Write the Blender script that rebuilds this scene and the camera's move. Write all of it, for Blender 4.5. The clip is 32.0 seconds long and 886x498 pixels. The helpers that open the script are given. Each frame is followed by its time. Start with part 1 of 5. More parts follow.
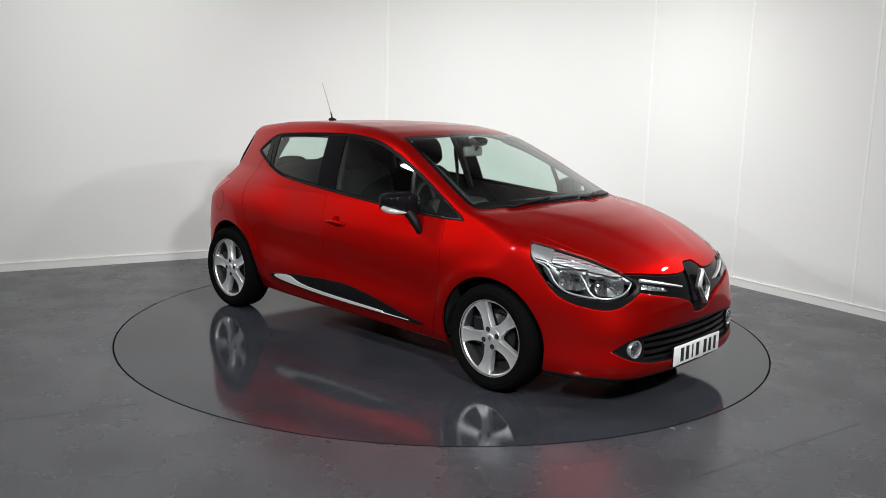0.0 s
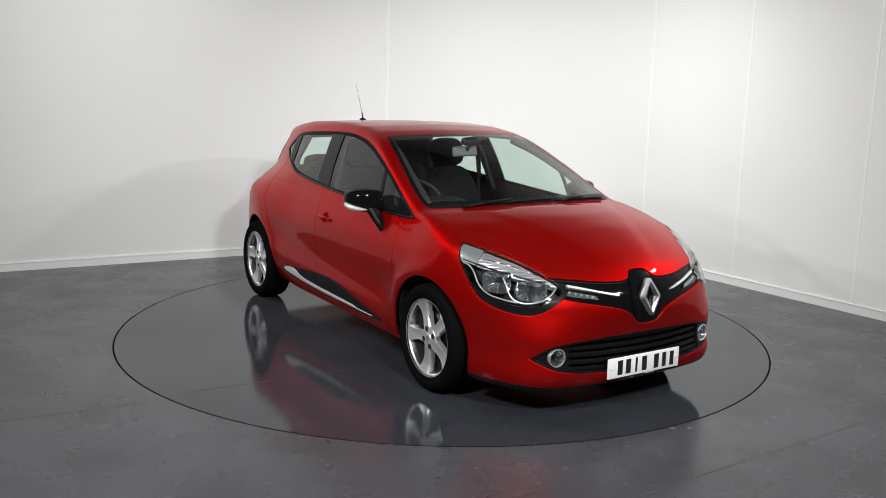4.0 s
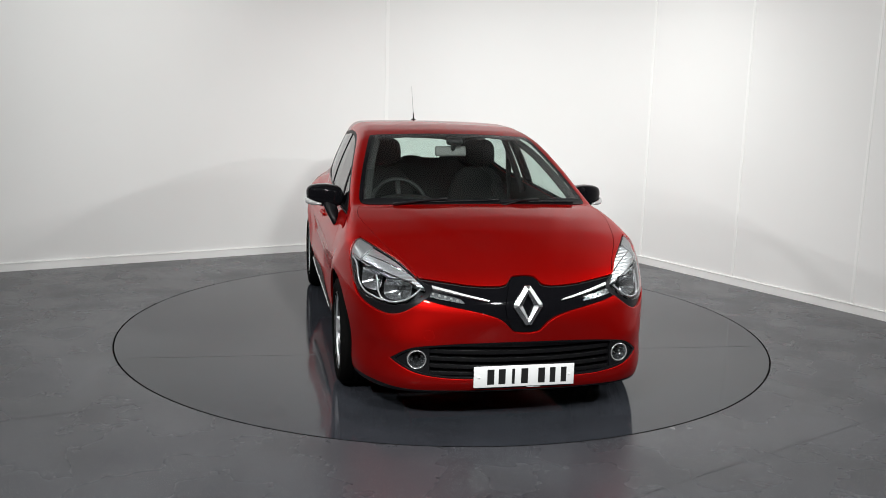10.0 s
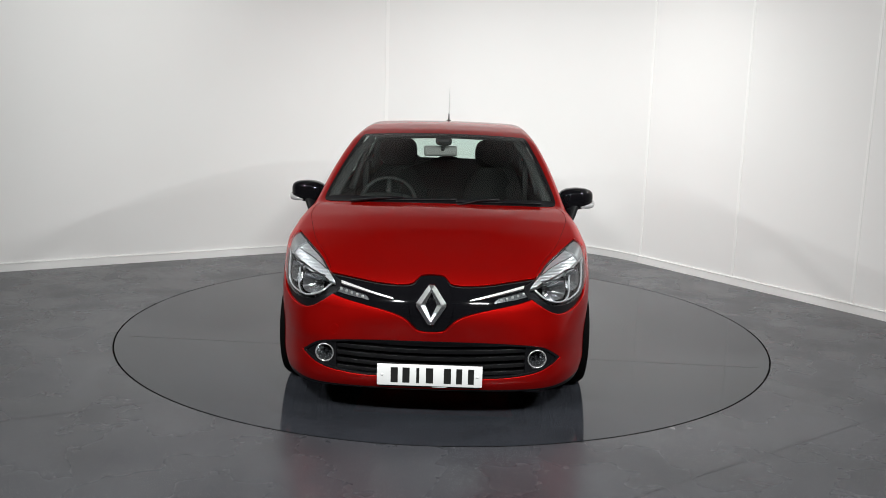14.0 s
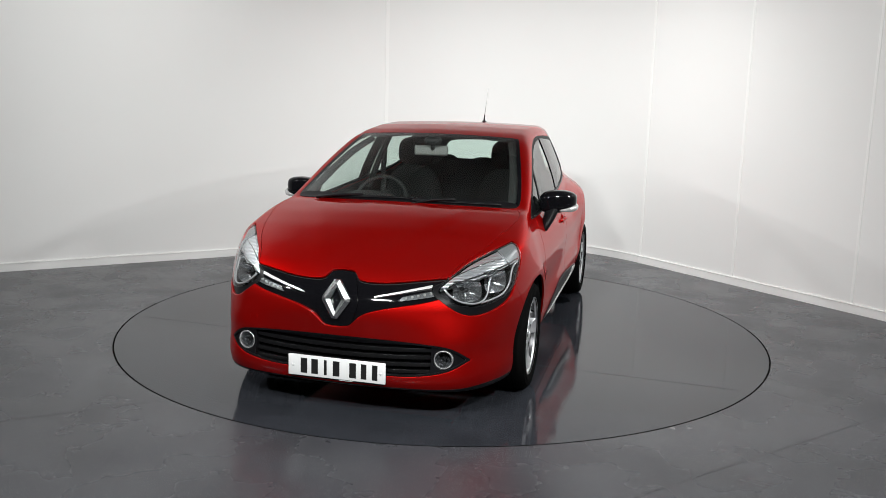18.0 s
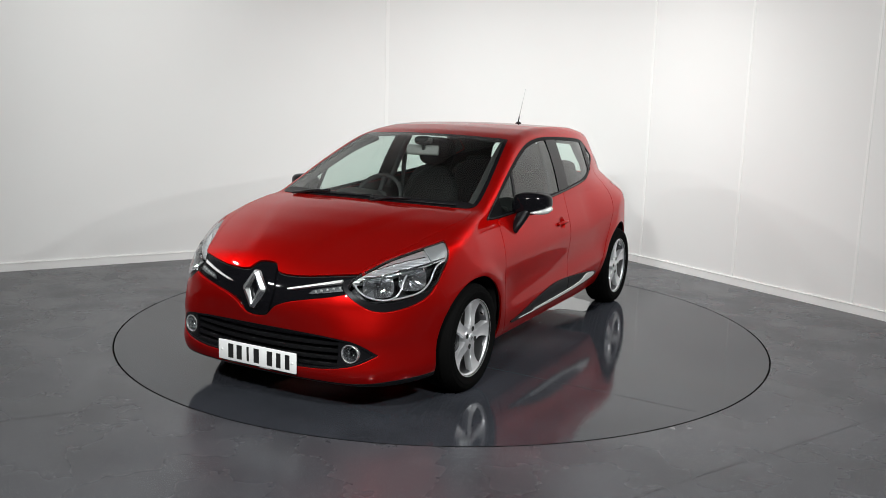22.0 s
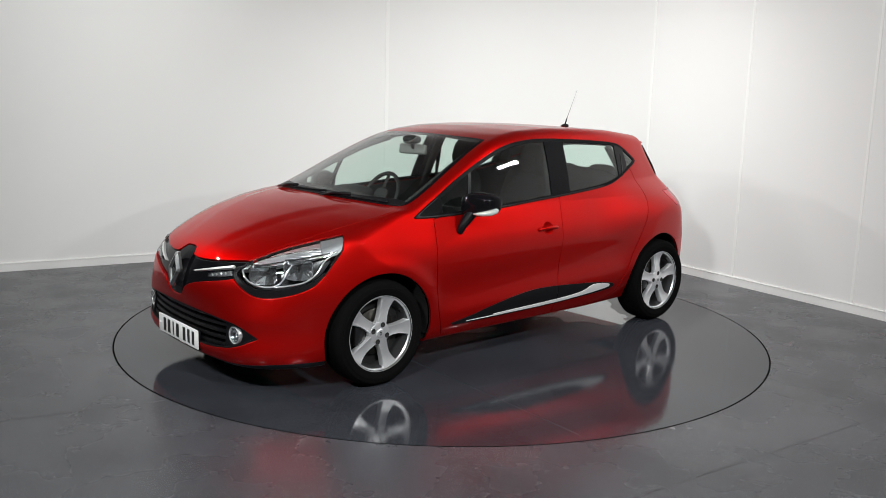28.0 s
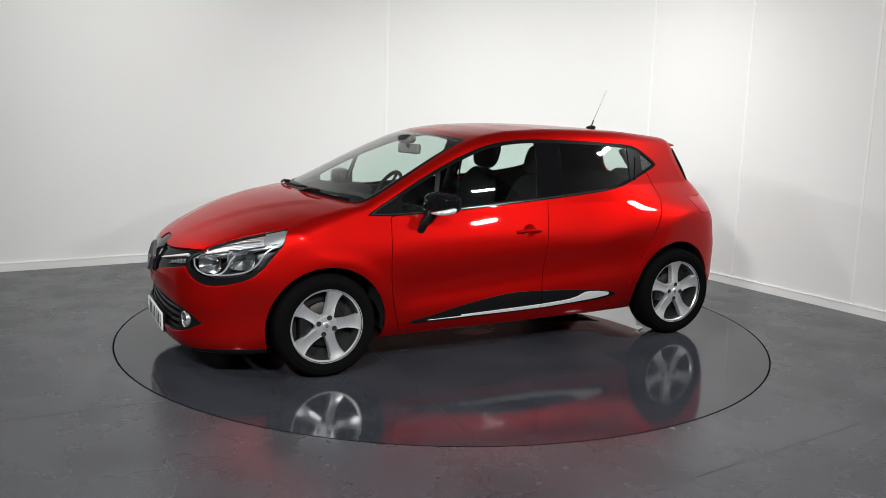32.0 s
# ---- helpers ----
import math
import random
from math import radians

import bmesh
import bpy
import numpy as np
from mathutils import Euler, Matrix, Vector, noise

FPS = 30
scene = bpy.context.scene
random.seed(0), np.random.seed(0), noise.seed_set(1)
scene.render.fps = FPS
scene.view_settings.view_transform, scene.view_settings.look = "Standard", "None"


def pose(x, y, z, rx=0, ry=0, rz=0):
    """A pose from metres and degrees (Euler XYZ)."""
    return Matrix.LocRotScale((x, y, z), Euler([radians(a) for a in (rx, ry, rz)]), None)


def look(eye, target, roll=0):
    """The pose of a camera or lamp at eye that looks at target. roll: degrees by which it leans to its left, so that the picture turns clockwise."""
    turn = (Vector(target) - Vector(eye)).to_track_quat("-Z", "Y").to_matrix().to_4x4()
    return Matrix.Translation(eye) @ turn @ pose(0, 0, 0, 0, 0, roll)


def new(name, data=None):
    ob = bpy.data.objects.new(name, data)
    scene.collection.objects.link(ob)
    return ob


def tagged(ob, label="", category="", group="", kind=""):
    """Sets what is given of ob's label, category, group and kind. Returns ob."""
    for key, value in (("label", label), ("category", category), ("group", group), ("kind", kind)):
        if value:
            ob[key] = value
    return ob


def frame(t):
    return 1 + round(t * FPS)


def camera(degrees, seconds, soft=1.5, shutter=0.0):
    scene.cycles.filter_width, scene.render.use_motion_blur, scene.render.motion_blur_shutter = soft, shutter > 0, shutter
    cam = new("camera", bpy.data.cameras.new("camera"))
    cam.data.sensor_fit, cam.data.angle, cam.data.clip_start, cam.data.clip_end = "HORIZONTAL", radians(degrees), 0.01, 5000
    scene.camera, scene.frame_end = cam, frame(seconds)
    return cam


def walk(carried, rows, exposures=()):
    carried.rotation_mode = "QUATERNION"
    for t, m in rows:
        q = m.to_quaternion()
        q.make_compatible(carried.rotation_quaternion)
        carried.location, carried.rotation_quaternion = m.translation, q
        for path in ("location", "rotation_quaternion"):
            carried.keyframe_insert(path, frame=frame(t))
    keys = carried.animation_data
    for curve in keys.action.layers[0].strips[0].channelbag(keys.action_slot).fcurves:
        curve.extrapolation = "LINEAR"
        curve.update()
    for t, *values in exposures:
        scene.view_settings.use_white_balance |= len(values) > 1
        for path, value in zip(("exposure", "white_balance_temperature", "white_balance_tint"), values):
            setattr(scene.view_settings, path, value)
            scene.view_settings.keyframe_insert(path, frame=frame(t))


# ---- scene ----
# camera on a fixed tripod in front of the turntable
SECONDS = 32.0
cam = camera(54.3, SECONDS, 0.75)
EYE = Vector((0.0, -6.063, 1.6162))
PITCH, YAW, ROLL = radians(9.976), radians(-0.0865), 1.53
AIM = EYE + Vector((math.sin(YAW) * math.cos(PITCH), math.cos(YAW) * math.cos(PITCH), -math.sin(PITCH))) * 6
walk(cam, [(0.0, look(EYE, AIM, ROLL)), (SECONDS, look(EYE, AIM, ROLL))], exposures=[(0.0, 0.0), (SECONDS, 0.0)])

# the turntable's steady turn, and where the car stands on it
TURN_START, TURN_RATE = -46.765, 3.42246
CAR_X, CAR_Y = -0.127, -0.016
RING = 2.232


def turn_pose(t):
    return pose(0, 0, 0, 0, 0, -(90 + TURN_START + TURN_RATE * t))


# ---- light ----
world = bpy.data.worlds.new("studio_world")
scene.world = world
world.use_nodes = True
world.node_tree.nodes["Background"].inputs[0].default_value = (0.9, 0.95, 1.0, 1)
world.node_tree.nodes["Background"].inputs[1].default_value = 0.02


def area(name, eye, target, w, h, power, spread=130, colour=(0.985, 1.0, 0.985)):
    data = bpy.data.lights.new(name, "AREA")
    data.shape, data.size, data.size_y, data.energy, data.color, data.spread = "RECTANGLE", w, h, power, colour, radians(spread)
    ob = new(name, data)
    ob.matrix_world = look(eye, target)
    return ob


# small floods high to both sides, two high over the front, and unseen wall washers added under the ceiling that point
# at the white walls to brighten them
area("flood_light_east", (3.3, -0.3, 2.75), (0.2, -0.6, 0.5), 0.26, 0.06, 14, 105)
area("flood_light_east_front", (3.8, -2.7, 2.9), (0.0, -0.7, 0.3), 0.28, 0.06, 21, 110)
area("flood_light_west", (-3.6, -0.4, 2.9), (-0.2, -0.6, 0.5), 0.26, 0.06, 14, 105)
area("flood_light_west_front", (-3.8, -2.8, 2.9), (0.0, -0.7, 0.3), 0.28, 0.06, 17, 110)
area("wall_washer_corner", (0.6, 0.45, 3.2), (1.2, 3.3, 0.2), 1.5, 0.3, 40, 115)
area("wall_washer_west", (-1.9, -0.3, 3.7), (-3.1, 1.8, 0.8), 1.6, 0.3, 25, 125)
area("wall_washer_east", (1.9, -0.2, 3.6), (3.3, 0.8, 0.3), 1.4, 0.3, 9.5, 110)
area("flood_light_front_east", (1.5, -5.5, 3.3), (0.2, -0.8, 0.5), 0.5, 0.2, 51, 95)
area("flood_light_front_west", (-1.5, -5.5, 3.3), (-0.2, -0.8, 0.5), 0.5, 0.2, 51, 95)
# ---- materials ----
def material(name, base=(0.5, 0.5, 0.5), rough=0.5, metal=0.0, spec=0.5, coat=0.0, coat_rough=0.03):
    m = bpy.data.materials.new(name)
    m.use_nodes = True
    b = m.node_tree.nodes["Principled BSDF"]
    b.inputs["Base Color"].default_value = (*base, 1)
    b.inputs["Roughness"].default_value = rough
    b.inputs["Metallic"].default_value = metal
    b.inputs["Specular IOR Level"].default_value = spec
    b.inputs["Coat Weight"].default_value = coat
    b.inputs["Coat Roughness"].default_value = coat_rough
    return m


def node(m, kind, **values):
    n = m.node_tree.nodes.new(kind)
    for key, value in values.items():
        n.inputs[key.replace("_", " ")].default_value = value
    return n


def link(m, a, b):
    m.node_tree.links.new(a, b)


def bsdf(m):
    return m.node_tree.nodes["Principled BSDF"]


def ramp(m, fac, stops):
    r = m.node_tree.nodes.new("ShaderNodeValToRGB")
    e = r.color_ramp.elements
    while len(e) < len(stops):
        e.new(0.5)
    for el, (p, c) in zip(e, stops):
        el.position, el.color = p, (*c, 1) if len(c) == 3 else c
    link(m, fac, r.inputs[0])
    return r.outputs[0]


def coords(m):
    return m.node_tree.nodes.new("ShaderNodeTexCoord").outputs["Object"]


def noise_tex(m, scale, detail=4.0, rough=0.5):
    n = node(m, "ShaderNodeTexNoise", Scale=scale, Detail=detail, Roughness=rough)
    link(m, coords(m), n.inputs["Vector"])
    return n.outputs["Fac"]


def bump(m, height, strength, distance=0.002, target="Normal"):
    b = node(m, "ShaderNodeBump", Strength=strength, Distance=distance)
    link(m, height, b.inputs["Height"])
    link(m, b.outputs[0], bsdf(m).inputs[target])


def vary(m, scale, low, high, detail=4.0, spread=0.15):
    """Base colour that wanders between two tones."""
    link(m, ramp(m, noise_tex(m, scale, detail), [(0.5 - spread, low), (0.5 + spread, high)]), bsdf(m).inputs["Base Color"])


def vary_rough(m, scale, low, high, detail=4.0, spread=0.2):
    r = node(m, "ShaderNodeMapRange", From_Min=0.5 - spread, From_Max=0.5 + spread, To_Min=low, To_Max=high)
    link(m, noise_tex(m, scale, detail), r.inputs["Value"])
    link(m, r.outputs[0], bsdf(m).inputs["Roughness"])


def sheer(name, tint, ior=1.5, rough=0.0):
    """A thin pane: lets tinted light through, and mirrors by its Fresnel gloss."""
    m = bpy.data.materials.new(name)
    m.use_nodes = True
    t = m.node_tree
    t.nodes.clear()
    out = t.nodes.new("ShaderNodeOutputMaterial")
    mix = t.nodes.new("ShaderNodeMixShader")
    clear = t.nodes.new("ShaderNodeBsdfTransparent")
    clear.inputs[0].default_value = (*tint, 1)
    gloss = t.nodes.new("ShaderNodeBsdfGlossy")
    gloss.inputs["Roughness"].default_value = rough
    facing = t.nodes.new("ShaderNodeLayerWeight")
    facing.inputs[0].default_value = 0.5
    power = t.nodes.new("ShaderNodeMath")
    power.operation = "POWER"
    power.inputs[1].default_value = 5.0
    f0 = ((ior - 1) / (ior + 1)) ** 2 * 2.6
    span = t.nodes.new("ShaderNodeMapRange")
    span.inputs["To Min"].default_value, span.inputs["To Max"].default_value = f0, 1.0
    t.links.new(facing.outputs["Facing"], power.inputs[0])
    t.links.new(power.outputs[0], span.inputs["Value"])
    t.links.new(span.outputs[0], mix.inputs[0])
    t.links.new(clear.outputs[0], mix.inputs[1])
    t.links.new(gloss.outputs[0], mix.inputs[2])
    t.links.new(mix.outputs[0], out.inputs[0])
    return m


PAINT = material("red_paint", (0.37, 0.0040, 0.0032), 0.45, 0.78, 0.0, 0.66, 0.02)
bsdf(PAINT).inputs["Coat IOR"].default_value = 1.42
bsdf(PAINT).inputs["Specular Tint"].default_value = (1.0, 0.03, 0.03, 1)
GLASS = sheer("tinted_glass", (0.85, 0.955, 0.91))
CLEAR = sheer("clear_lens", (0.93, 0.95, 0.96), 1.45)
GLOSS_BLACK = material("gloss_black", (0.004, 0.004, 0.005), 0.06, 0, 0.16)
TRIM_BLACK = material("black_plastic", (0.005, 0.005, 0.006), 0.36, 0, 0.12)
RUBBER = material("tyre_rubber", (0.0035, 0.0035, 0.0035), 0.8, 0, 0.02)
# near-black for hollows: their shade put into the colour
DARK = material("dark_cavity", (0.006, 0.006, 0.006), 0.8)
CHROME = material("chrome", (0.78, 0.78, 0.78), 0.08, 1.0)
ALLOY = material("silver_alloy", (0.84, 0.85, 0.87), 0.32, 0.8)
WALL = material("white_wall_paint", (0.8, 0.8, 0.79), 0.55)
vary(WALL, 0.9, (0.785, 0.785, 0.775), (0.815, 0.815, 0.81), 5.0, 0.3)
bump(WALL, noise_tex(WALL, 160, 3.0), 0.06, 0.002)


def vinyl(name, rough_low, rough_high, tone, low, fleck_tone, few, spec, peel=0.16):
    """Dark grey sheet with pale flecks, cloudy wear and a fine orange-peel face."""
    m = material(name, (0.09, 0.095, 0.1), rough_high)
    bsdf(m).inputs["Specular IOR Level"].default_value = spec
    cloud = ramp(m, noise_tex(m, 1.9, 5.0, 0.55), [(0.38, tuple(c * 0.82 for c in tone)), (0.5, tone), (0.63, tuple(c * 1.10 for c in tone))])
    grain = ramp(m, noise_tex(m, 210, 3.0, 0.7), [(0.36, (low, low, low)), (0.6, (1.3, 1.3, 1.3))])
    mul = m.node_tree.nodes.new("ShaderNodeMix")
    mul.data_type, mul.blend_type = "RGBA", "MULTIPLY"
    mul.inputs["Factor"].default_value = 1.0
    link(m, cloud, mul.inputs["A"])
    link(m, grain, mul.inputs["B"])
    fleck = node(m, "ShaderNodeTexVoronoi", Scale=190.0)
    link(m, coords(m), fleck.inputs["Vector"])
    mask = ramp(m, fleck.outputs["Distance"], [(0.20, (1, 1, 1)), (0.30, (0, 0, 0))])
    pick = ramp(m, fleck.outputs["Color"], [(few, (0, 0, 0)), (few + 0.1, (1, 1, 1))])
    both_ = m.node_tree.nodes.new("ShaderNodeMath")
    both_.operation = "MULTIPLY"
    link(m, mask, both_.inputs[0])
    link(m, pick, both_.inputs[1])
    mix = m.node_tree.nodes.new("ShaderNodeMix")
    mix.data_type = "RGBA"
    link(m, both_.outputs[0], mix.inputs["Factor"])
    link(m, mul.outputs["Result"], mix.inputs["A"])
    mix.inputs["B"].default_value = (fleck_tone, fleck_tone, fleck_tone * 1.05, 1)
    link(m, mix.outputs["Result"], bsdf(m).inputs["Base Color"])
    vary_rough(m, 2.3, rough_low, rough_high, 6.0, 0.16)
    bump(m, noise_tex(m, 130, 2.0), peel, 0.002)
    return m


FLOOR = vinyl("grey_vinyl_floor", 0.20, 0.34, (0.0605, 0.0625, 0.0715), 0.28, 0.26, 0.42, 0.26)
DISC = vinyl("glossy_grey_vinyl", 0.045, 0.085, (0.033, 0.036, 0.044), 0.35, 0.10, 0.55, 0.22, 0.06)
JOINT = material("floor_joint", (0.035, 0.036, 0.038), 0.5)
WATER = sheer("water_film", (0.80, 0.82, 0.84), 2.35)
CEILING = material("ceiling_paint", (0.36, 0.36, 0.36), 0.8)
TRIM_WHITE = material("white_gloss_trim", (0.85, 0.85, 0.84), 0.4)
GREY_WALL = material("grey_wall_paint", (0.32, 0.32, 0.32), 0.6)
vary(GREY_WALL, 0.9, (0.30, 0.30, 0.30), (0.34, 0.34, 0.34), 5.0, 0.3)
DARK_WALL = material("dark_wall_paint", (0.2, 0.2, 0.2), 0.7)
LINER = material("felt_liner", (0.008, 0.008, 0.008), 0.95, 0, 0.2)
MATT_BLACK = material("matt_black_plastic", (0.004, 0.004, 0.0045), 0.38, 0, 0.03)
LAMP_BLACK = material("lamp_interior", (0.035, 0.036, 0.039), 0.25, 0.2)
LAMP_GREY = material("lamp_cover_plate", (0.26, 0.265, 0.27), 0.4, 0.4)
REFLECTOR = material("ribbed_reflector", (0.82, 0.83, 0.85), 0.28, 0.8)
wave = node(REFLECTOR, "ShaderNodeTexWave", Scale=26.0, Distortion=0.8)
wave.bands_direction = "Z"
link(REFLECTOR, coords(REFLECTOR), wave.inputs["Vector"])
bump(REFLECTOR, wave.outputs["Fac"], 0.3, 0.008)
REFLECTOR_SMOOTH = material("reflector", (0.46, 0.47, 0.49), 0.10, 0.95)
HEAD_BOWL = material("headlamp_bowl", (0.80, 0.81, 0.83), 0.13, 0.95)
facet = node(REFLECTOR_SMOOTH, "ShaderNodeTexVoronoi", Scale=55.0)
link(REFLECTOR_SMOOTH, coords(REFLECTOR_SMOOTH), facet.inputs["Vector"])
bump(REFLECTOR_SMOOTH, facet.outputs["Distance"], 0.6, 0.008)
GUIDE = material("light_guide", (0.70, 0.71, 0.73), 0.15, 0.6, 0.5, 1.0)
SEAL = material("satin_seal", (0.010, 0.010, 0.011), 0.22, 0, 0.4)
RED_LENS = material("red_lens", (0.34, 0.004, 0.014), 0.12, 0.0, 0.2, 0.2)
EMBLEM = material("satin_chrome", (0.60, 0.61, 0.62), 0.27, 1.0)
PLATE = material("plate_white", (0.78, 0.79, 0.79), 0.35)
PLATE_BLACK = material("plate_black", (0.012, 0.012, 0.012), 0.35)
INDICATOR = material("clear_indicator", (0.62, 0.62, 0.62), 0.15, 0.6, 0.5, 1.0)
AERIAL = material("aerial_grey", (0.32, 0.32, 0.32), 0.4, 0.3)

CABIN_DARK = material("cabin_plastic", (0.012, 0.013, 0.013), 0.6, 0, 0.3)
CABIN_GREY = material("cabin_grey", (0.16, 0.16, 0.155), 0.6)
PILLAR_GREY = material("pillar_grey", (0.018, 0.019, 0.019), 0.7)
CLOTH = material("seat_cloth", (0.0075, 0.008, 0.008), 0.9, 0, 0.1)
HEADLINER = material("headlining", (0.08, 0.083, 0.083), 0.9, 0, 0.2)
WATER_DROP = material("water_drop", (0.03, 0.031, 0.033), 0.03, 0, 0.5, 1.0)
BRUSHED = material("brushed_aluminium", (0.82, 0.82, 0.82), 0.3, 0.5)
SLAT = material("grille_black", (0.004, 0.004, 0.0045), 0.3, 0, 0.3)
RING_CHROME = material("lamp_ring_chrome", (0.82, 0.82, 0.83), 0.18, 0.85)
DRL_BASE = material("running_light_base", (0.16, 0.165, 0.17), 0.25, 0.6)
LED = material("led_optic", (0.42, 0.43, 0.42), 0.2, 0.2, 0.5, 1.0)
# ---- the studio ----
def solid(name, verts, faces, mat, parent=None, label="", smooth=False):
    me = bpy.data.meshes.new(name)
    me.from_pydata([tuple(v) for v in verts], [], [tuple(f) for f in faces])
    me.materials.append(mat)
    if smooth:
        me.polygons.foreach_set("use_smooth", [True] * len(me.polygons))
    ob = new(name, me)
    if parent is not None:
        ob.parent = parent
    if label:
        ob["label"] = label
    return ob


def part(name, bm, mat, parent=None, label="", smooth=True):
    me = bpy.data.meshes.new(name)
    bm.normal_update()
    bm.to_mesh(me)
    bm.free()
    me.materials.append(mat)
    if smooth:
        me.polygons.foreach_set("use_smooth", [True] * len(me.polygons))
    ob = new(name, me)
    if parent is not None:
        ob.parent = parent
    if label:
        ob["label"] = label
    return ob


def prism(name, outline, z0, z1, mat, parent=None, label=""):
    n = len(outline)
    v = [(x, y, z0) for x, y in outline] + [(x, y, z1) for x, y in outline]
    f = [tuple(range(n))[::-1], tuple(range(n, 2 * n))] + [(i, (i + 1) % n, n + (i + 1) % n, n + i) for i in range(n)]
    return solid(name, v, f, mat, parent, label)


CORNER = Vector((0.99, 4.182))
LEFT_DIR, RIGHT_DIR = Vector((-0.866, -0.4998)), Vector((0.5458, -0.8379))
TANGENT = 1.84  # where the rounded corner begins, from the point at which the walls would meet
LEFT_END, RIGHT_END, BACK = CORNER + LEFT_DIR * 10, CORNER + RIGHT_DIR * 11, Vector((-1.0, -11.5))
HEIGHT = 6.2


def wall(name, a, b, label, mat=None):
    d = (b - a).normalized()
    n = Vector((-d.y, d.x))
    if n.dot(Vector((0, -1)) - a) > 0:
        n = -n
    ob = prism(name, [a, b, b + n * 0.15, a + n * 0.15], 0, HEIGHT, mat or WALL)
    return tagged(ob, label, "wall", kind="structure")


# the far and rear walls are unseen, added to close the room and darken reflections
wall("wall_west", CORNER + LEFT_DIR * TANGENT, CORNER + LEFT_DIR * 8.5, "smooth white painted panel wall")
wall("wall_west_far", CORNER + LEFT_DIR * 8.5, LEFT_END, "unseen grey wall added beyond the white panels", GREY_WALL)
wall("wall_east", CORNER + RIGHT_DIR * 9.0, CORNER + RIGHT_DIR * TANGENT, "smooth white painted panel wall")
wall("wall_east_far", RIGHT_END, CORNER + RIGHT_DIR * 9.0, "unseen grey wall added beyond the white panels", GREY_WALL)
wall("wall_south", LEFT_END, BACK, "unseen dark grey wall added behind the camera", DARK_WALL)
wall("wall_north", BACK, RIGHT_END, "unseen dark grey wall added behind the camera", DARK_WALL)
outer = [CORNER, LEFT_END, BACK, RIGHT_END]
tagged(prism("ceiling", outer, HEIGHT, HEIGHT + 0.1, CEILING), "flat matt studio ceiling", "ceiling", kind="structure")


def strip(name, a, d, inward, x0, x1, z0, z1, depth, mat=TRIM_WHITE, lift=0.0):
    p, q = a + d * x0, a + d * x1
    return prism(name, [p + inward * lift, q + inward * lift, q + inward * (lift + depth), p + inward * (lift + depth)], z0, z1, mat)


LEFT_IN, RIGHT_IN = Vector((0.4998, -0.866)), Vector((-0.8379, -0.5458))
for a_dir, a_in, length in ((LEFT_DIR, LEFT_IN, 8.5), (RIGHT_DIR, RIGHT_IN, 9.0)):
    tagged(strip("baseboard", CORNER, a_dir, a_in, TANGENT, length, 0.0, 0.068, 0.014), "white painted skirting board", "skirting", kind="structure")
    tagged(strip("trim", CORNER, a_dir, a_in, TANGENT, length, 0.068, 0.075, 0.018), "thin white skirting cap", "trim", kind="structure")
for s in (1.90,):
    tagged(strip("trim", CORNER, LEFT_DIR, LEFT_IN, s - 0.020, s + 0.020, 0.075, HEIGHT, 0.006), "narrow white panel joint strip", "trim", kind="structure")
for s in (1.85, 3.0, 4.17):
    tagged(strip("trim", CORNER, RIGHT_DIR, RIGHT_IN, s - 0.011, s + 0.011, 0.075, HEIGHT, 0.005), "narrow white panel joint strip", "trim", kind="structure")

# the rounded corner between the two white walls, with its skirting
HALF = math.acos(LEFT_DIR.dot(RIGHT_DIR)) / 2
COVE_R = TANGENT * math.tan(HALF)
COVE_C = CORNER + (LEFT_DIR + RIGHT_DIR).normalized() * (TANGENT / math.cos(HALF))


def cove(name, r_in, r_out, z0, z1, label, category):
    a0 = math.atan2(*reversed((CORNER + RIGHT_DIR * TANGENT - COVE_C)))
    a1 = math.atan2(*reversed((CORNER + LEFT_DIR * TANGENT - COVE_C)))
    n = 40
    inner = [COVE_C + Vector((math.cos(a), math.sin(a))) * r_in for a in [a0 + (a1 - a0) * k / n for k in range(n + 1)]]
    outer_ = [COVE_C + Vector((math.cos(a), math.sin(a))) * r_out for a in [a0 + (a1 - a0) * k / n for k in range(n + 1)]]
    v = [(p.x, p.y, z) for z in (z0, z1) for p in inner + outer_]
    m, f = n + 1, []
    for k in range(n):
        i, o, ti, to = k, m + k, 2 * m + k, 3 * m + k
        f += [(i, ti, ti + 1, i + 1), (o, o + 1, to + 1, to), (ti, to, to + 1, ti + 1), (i, i + 1, o + 1, o)]
    f += [(0, m, 3 * m, 2 * m), (n, 2 * m + n, 3 * m + n, m + n)]
    ob = solid(name, v, f, WALL, None, "", True)
    ob.data.set_sharp_from_angle(angle=radians(40))
    return tagged(ob, label, category, kind="structure")


cove("wall_corner", COVE_R, COVE_R + 0.15, 0.0, HEIGHT, "smooth white rounded corner wall", "wall")
cove("baseboard", COVE_R - 0.014, COVE_R, 0.0, 0.068, "white painted curved skirting board", "skirting")
cove("trim", COVE_R - 0.018, COVE_R, 0.068, 0.075, "thin white curved skirting cap", "trim")


def ring_mesh(r0, r1, z0, z1, n=160):
    v, f = [], []
    for i in range(n):
        c, s = math.cos(2 * math.pi * i / n), math.sin(2 * math.pi * i / n)
        v += [(r0 * c, r0 * s, z1), (r1 * c, r1 * s, z1), (r1 * c, r1 * s, z0), (r0 * c, r0 * s, z0)]
    for i in range(n):
        a, b = 4 * i, 4 * ((i + 1) % n)
        f += [(a + k, b + k, b + (k + 1) % 4, a + (k + 1) % 4) for k in range(4)]
    return v, [q[::-1] for q in f]


